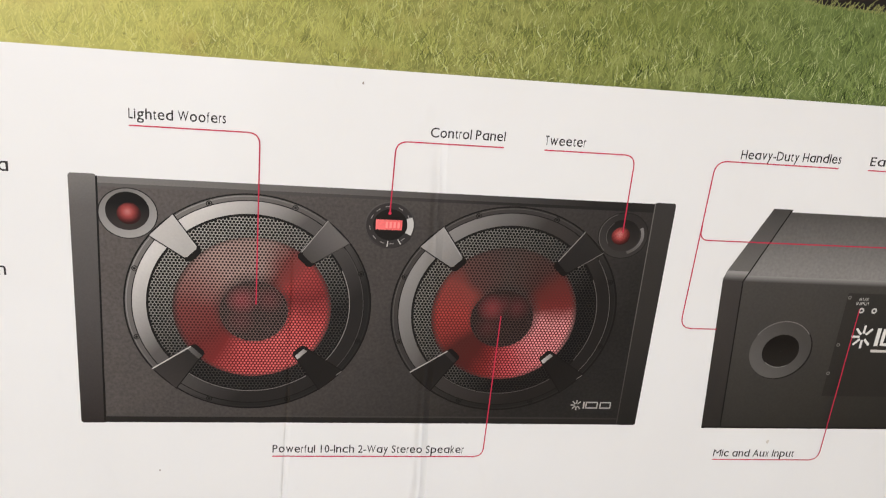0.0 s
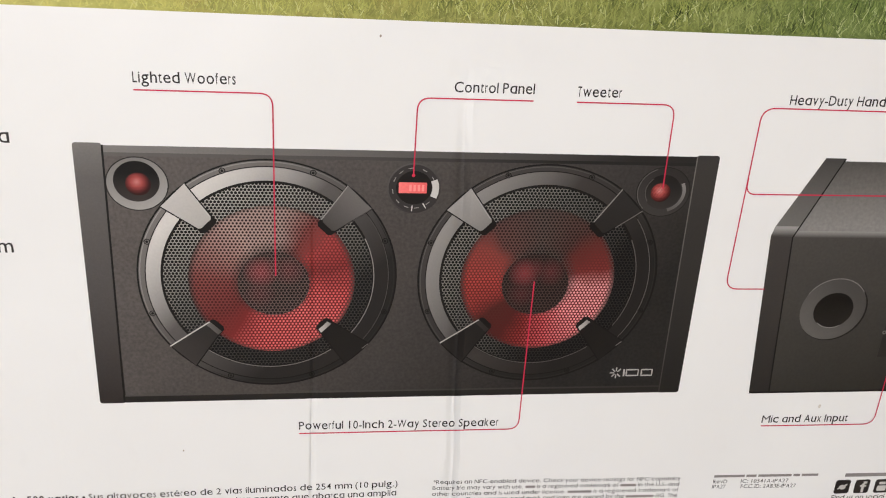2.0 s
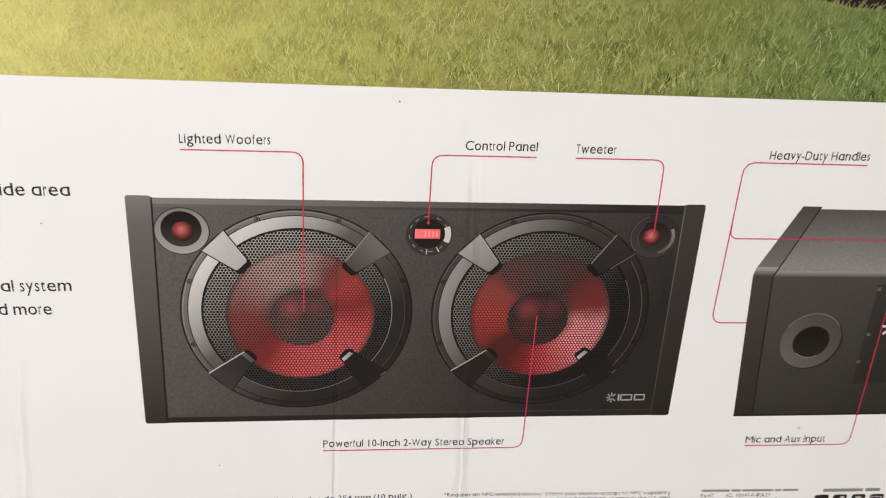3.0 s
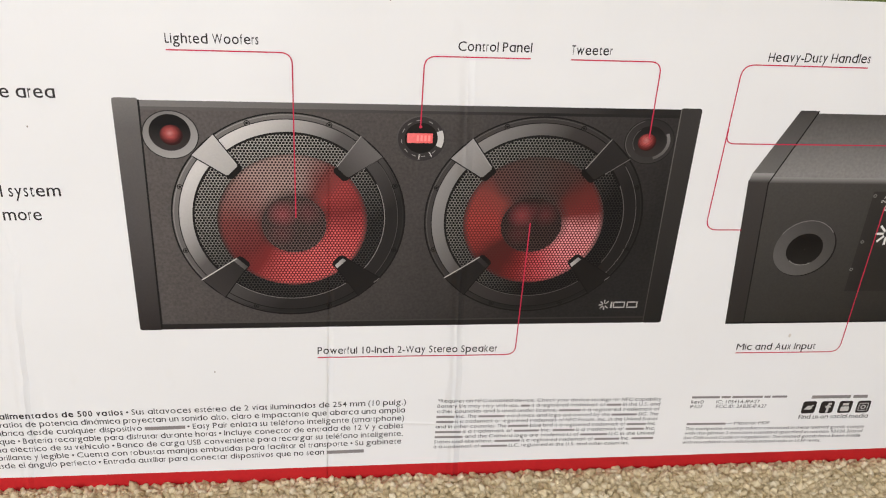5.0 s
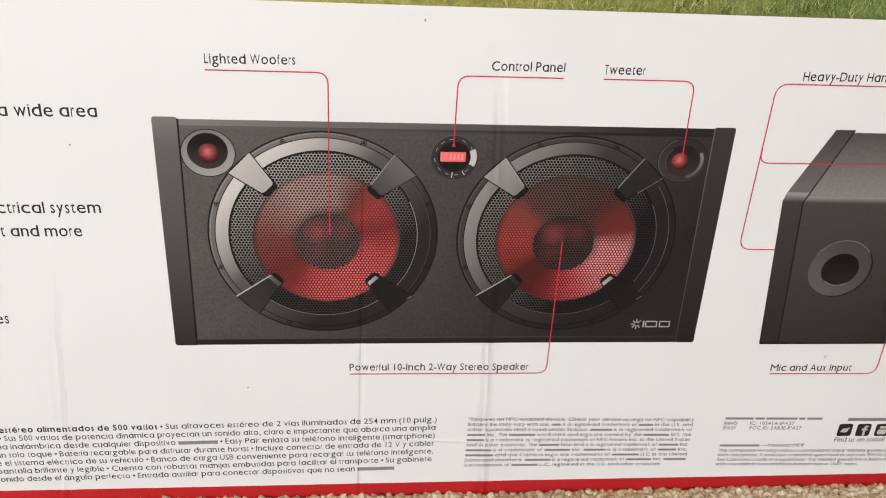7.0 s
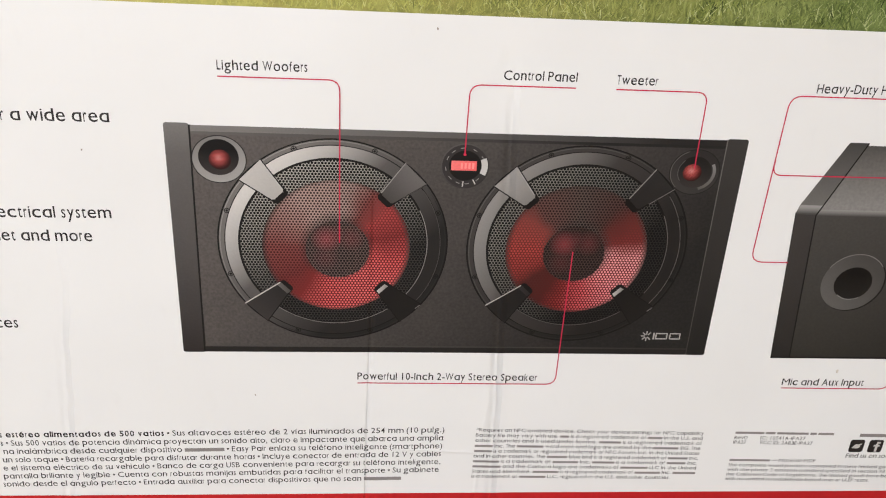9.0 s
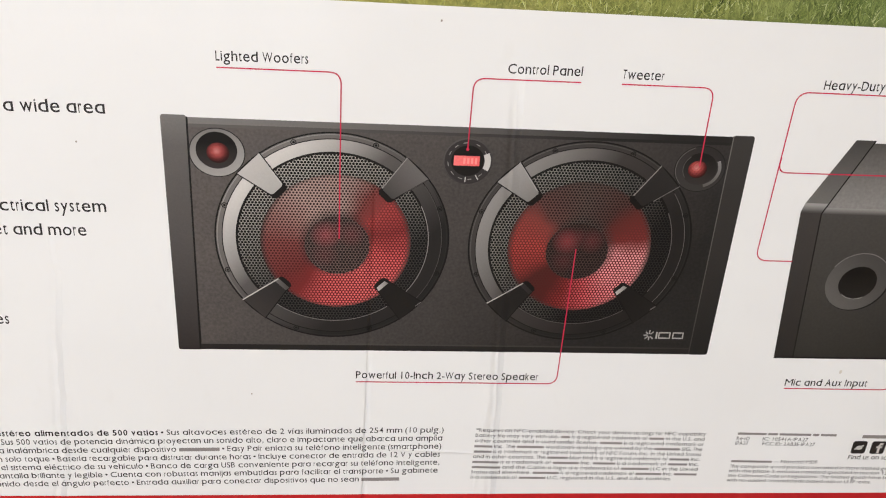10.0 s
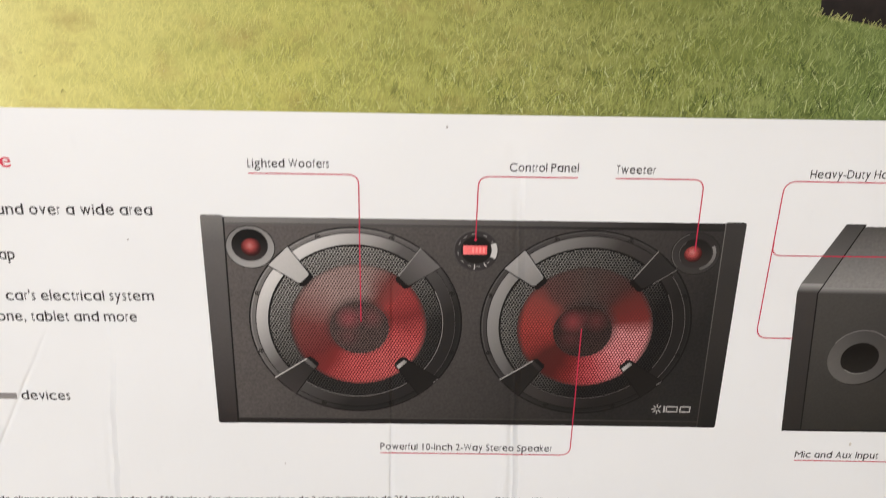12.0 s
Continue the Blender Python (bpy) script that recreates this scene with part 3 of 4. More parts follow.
def woofer(cx, lit):
    """One woofer of the picture: flange, ring, mesh, cone, dust cap, clips and screws. lit: the brighter one of the two."""
    cz = 0.2690
    mid = cx * 0.7 - cz * 0.7
    if lit:
        ring_mat = printed("ring_print", (204, 199, 195), (38, 35, 34), (0.7, -0.7), (mid - 0.078, mid + 0.05), grain=0.06, mid=(0.45, (88, 84, 82)))
        flange_mat = printed("flange_print", (116, 111, 108), (34, 32, 31), (0.7, -0.7), (mid - 0.085, mid + 0.05), grain=0.06)
        mesh_mat = mesh_print("mesh_print", (176, 171, 165), (58, 55, 53), (0.45, -0.9), (cx * 0.45 - cz * 0.9 - 0.07, cx * 0.45 - cz * 0.9 + 0.03), (13, 10, 10))
        web = [(0.0, (126, 68, 64)), (0.10, (106, 46, 44)), (0.15, (112, 38, 37)), (0.22, (86, 16, 20)), (0.36, (84, 16, 20)), (0.46, (90, 22, 25)), (0.53, (88, 30, 30)), (0.60, (112, 40, 40)), (0.66, (120, 66, 62)), (0.72, (160, 136, 130)), (0.85, (172, 144, 137)), (1.0, (126, 68, 64))]
        hole = [(0.0, (62, 24, 23)), (0.10, (74, 26, 25)), (0.15, (112, 40, 38)), (0.22, (214, 100, 98)), (0.36, (226, 114, 112)), (0.46, (210, 94, 92)), (0.53, (136, 50, 49)), (0.60, (164, 68, 65)), (0.66, (64, 24, 23)), (0.72, (32, 18, 17)), (0.85, (38, 20, 19)), (1.0, (58, 22, 21))]
        clips = ((135.5, 0.0592, 0.0068, (190, 185, 181), (168, 164, 160), None), (44.5, 0.0575, 0.0066, (104, 100, 98), (66, 62, 60), "start"), (225, 0.0560, 0.0058, (56, 52, 50), (40, 37, 36), "end"), (315, 0.0556, 0.0060, (30, 27, 26), (26, 23, 22), "tip"))
    else:
        ring_mat = printed("ring_print_dim", (140, 136, 133), (34, 31, 30), (0.85, -0.5), (cx * 0.85 - cz * 0.5 - 0.085, cx * 0.85 - cz * 0.5 + 0.05), grain=0.06, mid=(0.5, (60, 56, 54)))
        flange_mat = printed("flange_print_dim", (66, 62, 60), (32, 30, 29), (0.7, -0.7), (mid - 0.085, mid + 0.05), grain=0.06)
        mesh_mat = mesh_print("mesh_print_dim", (138, 134, 129), (42, 39, 38), (0.75, -0.6), (cx * 0.75 - cz * 0.6 - 0.07, cx * 0.75 - cz * 0.6 + 0.035), (11, 9, 9))
        web = [(0.0, (96, 36, 32)), (0.06, (90, 34, 30)), (0.10, (74, 34, 31)), (0.17, (74, 30, 28)), (0.21, (80, 22, 22)), (0.28, (88, 18, 21)), (0.38, (92, 20, 23)), (0.48, (96, 32, 32)), (0.53, (94, 36, 34)), (0.60, (90, 44, 40)), (0.64, (78, 54, 50)), (0.75, (84, 70, 66)), (0.87, (96, 66, 62)), (0.91, (112, 54, 49)), (1.0, (96, 36, 32))]
        hole = [(0.0, (168, 68, 62)), (0.06, (144, 56, 52)), (0.10, (70, 28, 25)), (0.17, (78, 28, 26)), (0.21, (130, 46, 44)), (0.28, (204, 92, 96)), (0.38, (236, 152, 154)), (0.48, (226, 156, 157)), (0.53, (116, 46, 43)), (0.60, (84, 34, 31)), (0.64, (36, 19, 18)), (0.75, (24, 16, 15)), (0.87, (40, 21, 20)), (0.91, (130, 60, 54)), (1.0, (168, 68, 62))]
        clips = ((136, 0.0592, 0.0066, (156, 152, 149), (122, 118, 115), None), (44.5, 0.0575, 0.0066, (42, 39, 38), (38, 35, 34), "start"), (225, 0.0560, 0.0058, (36, 33, 32), (32, 29, 28), "end"), (315, 0.0556, 0.0060, (30, 27, 26), (26, 23, 22), "tip"))
    dark = printed("woofer_shadow_line", (22, 19, 18), grain=0.05)
    part("woofer_rim", ring(cx, cz, (0.0885, 0.0856), (0.0921, 0.0888), 2), dark, speaker)
    part("woofer_flange", ring(cx, cz, (0.0858, 0.0830), (0.0908, 0.0876), 3), flange_mat, speaker)
    part("flange_lip", ring(cx, cz, (0.0896, 0.0864), (0.0902, 0.0870), 3.5), printed("flange_lip_print", (150, 146, 143) if lit else (92, 88, 86), (40, 37, 36), (0.7, -0.7), (mid - 0.085, mid + 0.03), grain=0.05), speaker)
    part("flange_groove", ring(cx, cz, (0.0857, 0.0829), (0.0865, 0.0837), 4), dark, speaker)
    part("woofer_ring", ring(cx, cz, (0.0752, 0.0727), (0.0858, 0.0830), 4), ring_mat, speaker, "satin grey woofer ring")
    part("mesh_edge", ring(cx, cz, (0.0740, 0.0715), (0.0758, 0.0733), 5), dark, speaker)
    ccx = cx + (0.0022 if lit else -0.0006)
    ccz = 0.2668
    part("woofer_mesh", disc(cx, cz, 0.0750, 0.0725, 4, 96), mesh_mat, speaker, "fine perforated mesh")
    part("woofer_cone", disc(ccx, ccz, 0.0592, 0.0574, 5, 96), cone_print("cone_print", ccx, ccz, 0.025, 0.0590, web, hole), speaker, "red-lit cone behind the mesh")
    dx, dz = ccx + (0.0008 if lit else -0.0018), 0.2645 if lit else 0.2636
    glow = ((170, 96, 100), (120, 48, 52)) if lit else ((128, 66, 68), (136, 52, 56))
    spots = ((-0.009, 0.009, 0.013, 0.75), (-0.001, 0.012, 0.010, 0.3), (0.011, 0.010, 0.012, 0.28), (-0.010, -0.008, 0.012, 0.18))
    part("dust_cap", disc(dx, dz, 0.0256, 0.0250, 6), dome_print("dust_cap_print", dx, dz, glow, 0.025, (106, 88, 84) if lit else (74, 58, 54), (26, 18, 18), spots), speaker, "dark dust cap with red glints")
    glint = printed("ring_glint", *(((140, 136, 133), (108, 104, 102)) if lit else ((92, 88, 86), (80, 76, 74))), (0, -1), (-0.30, -0.19), grain=0.0)
    part("ring_glint", ring(cx, cz, (0.0749, 0.0724), (0.0756, 0.0731), 6, 322 if lit else 326, 385), glint, speaker)
    part("ring_glint", ring(cx, cz, (0.0749, 0.0724), (0.0756, 0.0731), 6, 232, 306), glint, speaker)
    part("ring_glint", ring(cx, cz, (0.0856, 0.0828), (0.0861, 0.0833), 6, 322, 395), printed("ring_glint_faint", (74, 71, 69) if lit else (98, 94, 92), grain=0.0), speaker)
    for angle, tip, half, a, b, gleam in clips:
        c, s = math.cos(radians(angle)), math.sin(radians(angle))

        def at(r, v):
            return (cx + r * c - v * s, cz + (r * s + v * c) * 0.985)

        def blade(r, wide, reach=0.0898, layer=7.0):
            """The face of a clip: a trapezoid with a chamfered tip."""
            mouth = sheet(at(r + 0.0016, -wide), at(reach, -0.0121), at(reach, 0.0121), at(r + 0.0016, wide), layer)
            nose = sheet(at(r, -wide + 0.0020), at(r + 0.0016, -wide), at(r + 0.0016, wide), at(r, wide - 0.0020), layer)
            return join(mouth, nose)

        mat = printed("clip_print", a, b, (-c, -s), (-(cx * c + cz * s) - 0.09, -(cx * c + cz * s) - 0.055), grain=0.05)
        part("clip_shadow", blade(tip - 0.0042, half + 0.0002, 0.0902, 6.4), dark, speaker)
        part("clip", blade(tip, half), mat, speaker, "angular grey clip" if lit and angle > 130 and angle < 140 else "")
        edge = stroke([at(0.0902, 0.0124), at(tip + 0.0016, half), at(tip, half - 0.002), at(tip, -half + 0.002), at(tip + 0.0016, -half), at(0.0902, -0.0124)], 0.0009, 7.5)
        part("clip_edge", edge, dark, speaker)
        mats = printed("clip_gleam", (196, 192, 188) if lit else (176, 172, 168), (116, 112, 109), (1, 0), (cx - 0.08, cx + 0.08), grain=0.0)
        if gleam == "start":
            part("clip_gleam", stroke([at(0.0900, 0.0120), at(tip + 0.001, half)], 0.0009, 8), mats, speaker)
            part("clip_gleam", stroke([at(0.0905, -0.0122), at(tip + 0.010, -half - 0.0018)], 0.0006, 8), printed("clip_gleam_low", (70, 66, 64) if lit else (112, 108, 105), grain=0.0), speaker)
        elif gleam == "end":
            part("clip_gleam", stroke([at(0.0905, -0.0122), at(tip, -half)], 0.0010, 8), mats, speaker)
            part("clip_end_face", sheet(at(tip - 0.0004, -half), at(tip + 0.0034, -half - 0.0004), at(tip + 0.0034, half), at(tip - 0.0004, half), 7.8), printed("clip_end_print", (108, 104, 101) if lit else (52, 48, 47), (70, 66, 64) if lit else (40, 37, 36), (1, 0), (cx - 0.05, cx - 0.035), grain=0.05), speaker)
        elif gleam == "tip":
            part("clip_end_face", sheet(at(tip - 0.0008, -half + 0.0008), at(tip + 0.0026, -half), at(tip + 0.0026, half - 0.0014), at(tip - 0.0008, half - 0.0022), 8), printed("clip_end_gleam", (190, 186, 181), (120, 116, 113), (1, 0), (cx + 0.034, cx + 0.045), grain=0.0), speaker)
            part("clip_gleam", stroke([at(0.0900, 0.0116), at(0.0896, 0.0060)], 0.0007, 8), printed("clip_gleam_far", (110, 106, 104), grain=0.0), speaker)
        else:
            part("clip_gleam", stroke([at(0.0880, -0.0112), at(tip + 0.003, -half + 0.0008)], 0.0006, 8), printed("clip_sheen", (186, 182, 178) if lit else (160, 156, 153), grain=0.0), speaker)
    for angle in (110, 69, 161, 199, 20, 341, 250, 290):
        a = radians(angle)
        x, z = cx + 0.0880 * math.cos(a), cz + 0.0850 * math.sin(a)
        part("screw", disc(x, z, 0.0023, 0.0022, 7, 16), dark, speaker)
        part("screw_slot", ring(x, z, (0.0010, 0.0010), (0.0016, 0.0016), 8, seg=12), flange_mat, speaker)


woofer(-0.1006, True)
woofer(0.0988, False)


def tweeter(cx, cz, dx, dz, lit):
    a, b = ((122, 118, 115), (156, 152, 149)) if lit else ((44, 41, 40), (58, 55, 53))
    part("tweeter_rim", disc(cx, cz, 0.0208, 0.0192, 3, 48), printed("tweeter_rim_line", (34, 31, 30), grain=0.05), speaker)
    ax = 1.0 if lit else -1.0
    part("tweeter_horn", disc(cx, cz, 0.0200, 0.0185, 4, 48), printed("tweeter_horn_print", a, b, (0.3 * ax, -1), (0.3 * ax * cx - cz - 0.018, 0.3 * ax * cx - cz + 0.018), grain=0.05), speaker, "satin grey tweeter horn")
    if lit:
        part("tweeter_throat", disc(cx - 0.0003, cz + 0.0018, 0.0152, 0.0144, 5, 48), printed("throat_print", (16, 13, 12), (60, 54, 52), (0, -1), (-cz - 0.008, -cz + 0.016), grain=0.05), speaker)
    else:
        part("tweeter_throat", disc(cx - 0.0005, cz, 0.0140, 0.0132, 5, 48), printed("throat_print_dim", (30, 27, 26), (52, 48, 46), (0, -1), (-cz - 0.01, -cz + 0.014), grain=0.05), speaker)
        part("tweeter_glint", ring(cx, cz, (0.0194, 0.0179), (0.0200, 0.0185), 6, 110, 225), printed("tweeter_rim_glint", (92, 88, 86), grain=0.0), speaker)
        part("tweeter_glint", ring(cx, cz, (0.0135, 0.0125), (0.0141, 0.0131), 6, 130, 215), printed("tweeter_throat_glint", (84, 80, 78), grain=0.0), speaker)
        part("tweeter_glint", ring(cx, cz, (0.0146, 0.0134), (0.0172, 0.0158), 6, -72, 28), printed("tweeter_glint", (128, 124, 121), (84, 80, 78), (0, -1), (-cz - 0.008, -cz + 0.016), grain=0.0), speaker)
    part("tweeter_dome", disc(dx, dz, 0.0084 if lit else 0.0076, 0.0080 if lit else 0.0072, 6, 32), red_dome("tweeter_dome_print", dx, dz, 0.0085), speaker, "red mesh tweeter dome")


tweeter(-0.1872, 0.3386, -0.1865, 0.3385, True)
tweeter(0.1858, 0.3380, 0.1838, 0.3376, False)

# control panel between the woofers
PX, PZ = 0.0015, 0.3382
part("panel_rim", disc(PX, PZ, 0.0192, 0.0186, 3, 48), printed("panel_rim_print", (86, 82, 80), (44, 41, 40), (0.5, -0.8), (-0.29, -0.25), grain=0.05), speaker)
part("panel_keys", ring(PX, PZ, (0.0125, 0.0122), (0.0180, 0.0174), 4), printed("panel_keys_print", (52, 49, 48), grain=0.08), speaker, "ring of flat keys")
part("panel_window", disc(PX, PZ + 0.0003, 0.0128, 0.0124, 5, 40), BLACK, speaker)
LCD = printed("red_display_print", (246, 122, 120), (236, 98, 98), (1, 0), (-0.009, 0.011), grain=0.10, scale=500)
part("display", rounded(-0.0094, 0.3345, 0.0106, 0.3425, 0.0006, 6), LCD, speaker, "glowing red display")
DIGIT = printed("display_digit_ink", (252, 146, 142), grain=0.0)
for i in range(4):
    x = -0.0020 + i * 0.0030
    part("display_bar", rect(x, 0.3360, x + 0.0017, 0.3408, 7), DIGIT, speaker)
part("lit_key", ring(PX, PZ, (0.0130, 0.0127), (0.0178, 0.0172), 6, -26, 24), PALE, speaker, "pale grey key")
for angle in (28, 62, 100, 128, 155, 190, 222, 250, 278, 312):
    a = radians(angle)
    x, z = PX + 0.0153 * math.cos(a), PZ + 0.0148 * math.sin(a)
    t = Vector((-math.sin(a), math.cos(a))) * 0.0017
    part("key_mark", stroke([(x - t.x, z - t.y), (x + t.x, z + t.y)], 0.0006, 6), printed("key_mark_ink", (142, 138, 135), grain=0.0), speaker)
for angle in (266, 300):
    a = radians(angle)
    part("key_gap", stroke([(PX + 0.0132 * math.cos(a), PZ + 0.0128 * math.sin(a)), (PX + 0.0178 * math.cos(a), PZ + 0.0172 * math.sin(a))], 0.0008, 6), PALE, speaker)


def emblem(x, z, r, height, width, parent, layer, ink):
    """A maker's mark as plain shapes: eight short rays and three open bars."""
    rays = []
    for k in range(8):
        if k == 0:
            continue
        a = radians(45 * k)
        rays.append(stroke([(x + 0.28 * r * math.cos(a), z + 0.28 * r * math.sin(a)), (x + r * math.cos(a), z + r * math.sin(a))], r * 0.2, layer))
    part("emblem_rays", join(*rays), ink, parent)
    x0, h, w = x + r * 1.15, height / 2, width
    part("emblem_bar", rect(x0, z - h, x0 + height * 0.22, z + h, layer), ink, parent)
    s = height * 0.2
    a0 = x0 + height * 0.42
    a1 = a0 + w * 0.40
    part("emblem_block", stroke([(a0, z), (a0, z + h - s / 2), (a1, z + h - s / 2), (a1, z - h + s / 2), (a0, z - h + s / 2), (a0, z)], s, layer), ink, parent)
    b0 = a1 + height * 0.42
    b1 = b0 + w * 0.36
    part("emblem_block", stroke([(b0, z), (b0, z + h - s / 2), (b1, z + h - s / 2), (b1, z - h + s / 2), (b0, z - h + s / 2), (b0, z)], s, layer), ink, parent)


emblem(0.1700, 0.1860, 0.0050, 0.0066, 0.0243, speaker, 4, printed("emblem_ink", (172, 168, 164), grain=0.05))

# ---- the second picture: the back of the cabinet ----
BACK = printed("cabinet_back_print", (72, 69, 66), (42, 40, 37), (0.3, -0.9), (-0.19, -0.02), grain=0.12, scale=420)
cabinet = part("cabinet_picture", sheet((0.2955, 0.1655), (0.605, 0.1640), (0.605, 0.3050), (0.2950, 0.3060), 1), BACK, carton, "printed picture of the black cabinet from behind")
part("cabinet_top", sheet((0.2950, 0.3060), (0.605, 0.3050), (0.605, 0.3630), (0.3235, 0.3640), 1), printed("cabinet_top_print", (132, 129, 126), (82, 79, 76), (0, 1), (0.312, 0.362), grain=0.18, scale=380), cabinet, "lighter grained top of the cabinet")
part("cabinet_front_edge", sheet((0.2935, 0.3030), (0.605, 0.3020), (0.605, 0.3075), (0.2955, 0.3085), 2), printed("cabinet_edge_print", (72, 69, 67), (142, 139, 136), (0, 1), (0.3030, 0.3080), grain=0.06), cabinet)
part("cabinet_cap_side", sheet((0.2863, 0.1662), (0.3040, 0.1652), (0.2955, 0.3040), (0.2770, 0.3050), 3), printed("cabinet_cap_print", (64, 60, 58), (44, 41, 39), (0, -1), (-0.30, -0.17), grain=0.06), cabinet, "dark end cap")
part("cabinet_cap_top", sheet((0.2790, 0.3115), (0.2985, 0.3110), (0.3242, 0.3662), (0.3080, 0.3662), 3), printed("cabinet_cap_top_print", (108, 105, 102), (70, 67, 65), (0, 1), (0.312, 0.364), grain=0.06), cabinet)
part("cabinet_cap_bend", sheet((0.2770, 0.3040), (0.2952, 0.3035), (0.2985, 0.3120), (0.2792, 0.3122), 3.2), printed("cabinet_bend_print", (74, 71, 69), (150, 147, 144), (0, 1), (0.3045, 0.3105), grain=0.05), cabinet)
part("cabinet_joint", stroke([(0.3240, 0.3660), (0.2978, 0.3090), (0.2950, 0.3030), (0.3038, 0.1655)], 0.0012, 4), BLACK, cabinet)
part("cabinet_foot_line", rect(0.2863, 0.1648, 0.605, 0.1664, 3.6), BLACK, cabinet)


def tilted(cx, cz, r, squash, layer, inner=0.0):
    """An ellipse leaning to the right."""
    v, f = ring(0, 0, (r * inner + 1e-4, r * inner + 1e-4), (r, r), layer, seg=64)
    return [lay(cx + x + 0.03 * z, cz + z * squash, layer) for x, _, z in v], f


part("port_shadow", tilted(0.3438, 0.2410, 0.0284, 0.955, 3.5), BLACK, cabinet)
part("port_rim", tilted(0.3428, 0.2416, 0.0278, 0.965, 4), printed("port_rim_print", (70, 67, 65), (92, 89, 86), (-0.7, -0.7), (-0.43, -0.385), grain=0.05), cabinet, "round dark port rim")
part("port_hole", tilted(0.3433, 0.2408, 0.0168, 0.92, 5), printed("port_hole_print", (20, 17, 16), (34, 31, 29), (0, -1), (-0.25, -0.228), grain=0.1), cabinet)
part("port_glint", ring(0.3432, 0.2420, (0.0274, 0.0261), (0.0281, 0.0268), 5, 35, 150), printed("port_glint_ink", (120, 117, 114), grain=0.0), cabinet)
part("port_glint", ring(0.3433, 0.2405, (0.0160, 0.0148), (0.0166, 0.0154), 6, 225, 300), printed("port_glint_low", (132, 129, 126), grain=0.0), cabinet)
part("rear_panel", rect(0.3925, 0.1980, 0.56, 0.2960, 3), printed("rear_panel_print", (50, 48, 45), (41, 39, 37), (0, -1), (-0.29, -0.2), grain=0.08), cabinet, "black connector panel")
for x, z in ((0.3945, 0.2920), (0.3955, 0.2480), (0.3930, 0.2205)):
    part("panel_screw", ring(x, z, (0.0008, 0.0008), (0.0017, 0.0017), 4, seg=14), printed("panel_screw_ink", (112, 109, 106), grain=0.0), cabinet)
part("connector_label", line_of_text((0.4035, 0.2895), (0.4125, 0.2895), 0.0026, "AUX", 4), [PALE, BAR], cabinet)
part("connector_label", line_of_text((0.4020, 0.2855), (0.4140, 0.2855), 0.0026, "INPUT", 4), [PALE, BAR], cabinet)
part("connector", ring(0.4085, 0.2805, (0.0012, 0.0012), (0.0026, 0.0026), 4, seg=18), PALE, cabinet)
part("connector", ring(0.4205, 0.2805, (0.0012, 0.0012), (0.0026, 0.0026), 4, seg=18), PALE, cabinet)
emblem(0.4165, 0.2560, 0.0108, 0.0170, 0.050, cabinet, 4, printed("rear_emblem_ink", (222, 219, 215), grain=0.0))
part("emblem_note", rect(0.4275, 0.2415, 0.470, 0.2440, 4), PALE, cabinet)

# ---- leader lines and captions ----
W = 0.00095
TOPZ, LOWZ = 0.4027, 0.1357
part("leader_line", stroke([(-0.1846, TOPZ), (-0.0956, TOPZ), (-0.0961, 0.2705)], W, 10, 0.009), LEADER, carton, "thin crimson leader line")
part("leader_line", stroke([(0.0818, TOPZ), (0.0015, TOPZ), (0.0007, 0.3482)], W, 10, 0.009), LEADER, carton)
part("leader_line", stroke([(0.1127, TOPZ), (0.1846, TOPZ), (0.1849, 0.3405)], W, 10, 0.009), LEADER, carton)
part("leader_line", stroke([(-0.0808, 0.1360), (0.0943, 0.1353), (0.0954, 0.2660)], W, 10, 0.009), LEADER, carton)
part("leader_line", stroke([(0.3546, 0.4020), (0.2505, 0.4023), (0.2482, 0.2597), (0.2808, 0.2597)], W, 10, 0.0105), LEADER, carton)
part("leader_line", stroke([(0.2500, 0.3500), (0.2496, 0.3373), (0.585, 0.3378)], W, 10.4, 0.008), LEADER, carton)
part("leader_line", stroke([(0.3804, 0.4018), (0.470, 0.4018)], W, 10), LEADER, carton)
part("leader_line", stroke([(0.3032, 0.1331), (0.4055, 0.1325), (0.4062, 0.2820)], W, 10, 0.010), LEADER, carton)
part("leader_dot", disc(0.0007, 0.3478, 0.0012, 0.0012, 11, 14), LEADER, carton)

CAPTION = 0.0071


def caption(x0, z0, x1, z1, words, cap=CAPTION, ink=INK):
    return part("caption", line_of_text((x0, z0), (x1, z1), cap, words, 2, PLAIN), [ink, BAR], carton)


caption(-0.1847, 0.4075, -0.1193, 0.4080, "Lighted Woofers")
caption(0.0262, 0.4072, 0.0821, 0.4074, "Control Panel")
caption(0.1127, 0.4066, 0.1443, 0.4067, "Tweeter")
caption(-0.0808, 0.1394, 0.0776, 0.1386, "Powerful 10-Inch 2-Way Stereo Speaker")
caption(0.2704, 0.4050, 0.3553, 0.4058, "Heavy-Duty Handles")
caption(0.3811, 0.4056, 0.3985, 0.4058, "Eas")
caption(0.3032, 0.1360, 0.3807, 0.1357, "Mic and Aux Input")

# feature list beside the picture
LIST = 0.0094
caption(-0.3830, 0.4046, -0.3741, 0.4047, "e", 0.0112, HEADING)
caption(-0.3925, 0.3644, -0.2653, 0.3655, "und over a wide area", LIST)
caption(-0.3975, 0.3245, -0.3844, 0.3247, "ap", LIST)
caption(-0.3985, 0.2868, -0.2723, 0.2882, "car's electrical system", LIST)
caption(-0.4085, 0.2671, -0.2891, 0.2681, "one, tablet and more", LIST)
caption(-0.4240, 0.1886, -0.3579, 0.1888, [("bar", 3), "devices"], LIST)

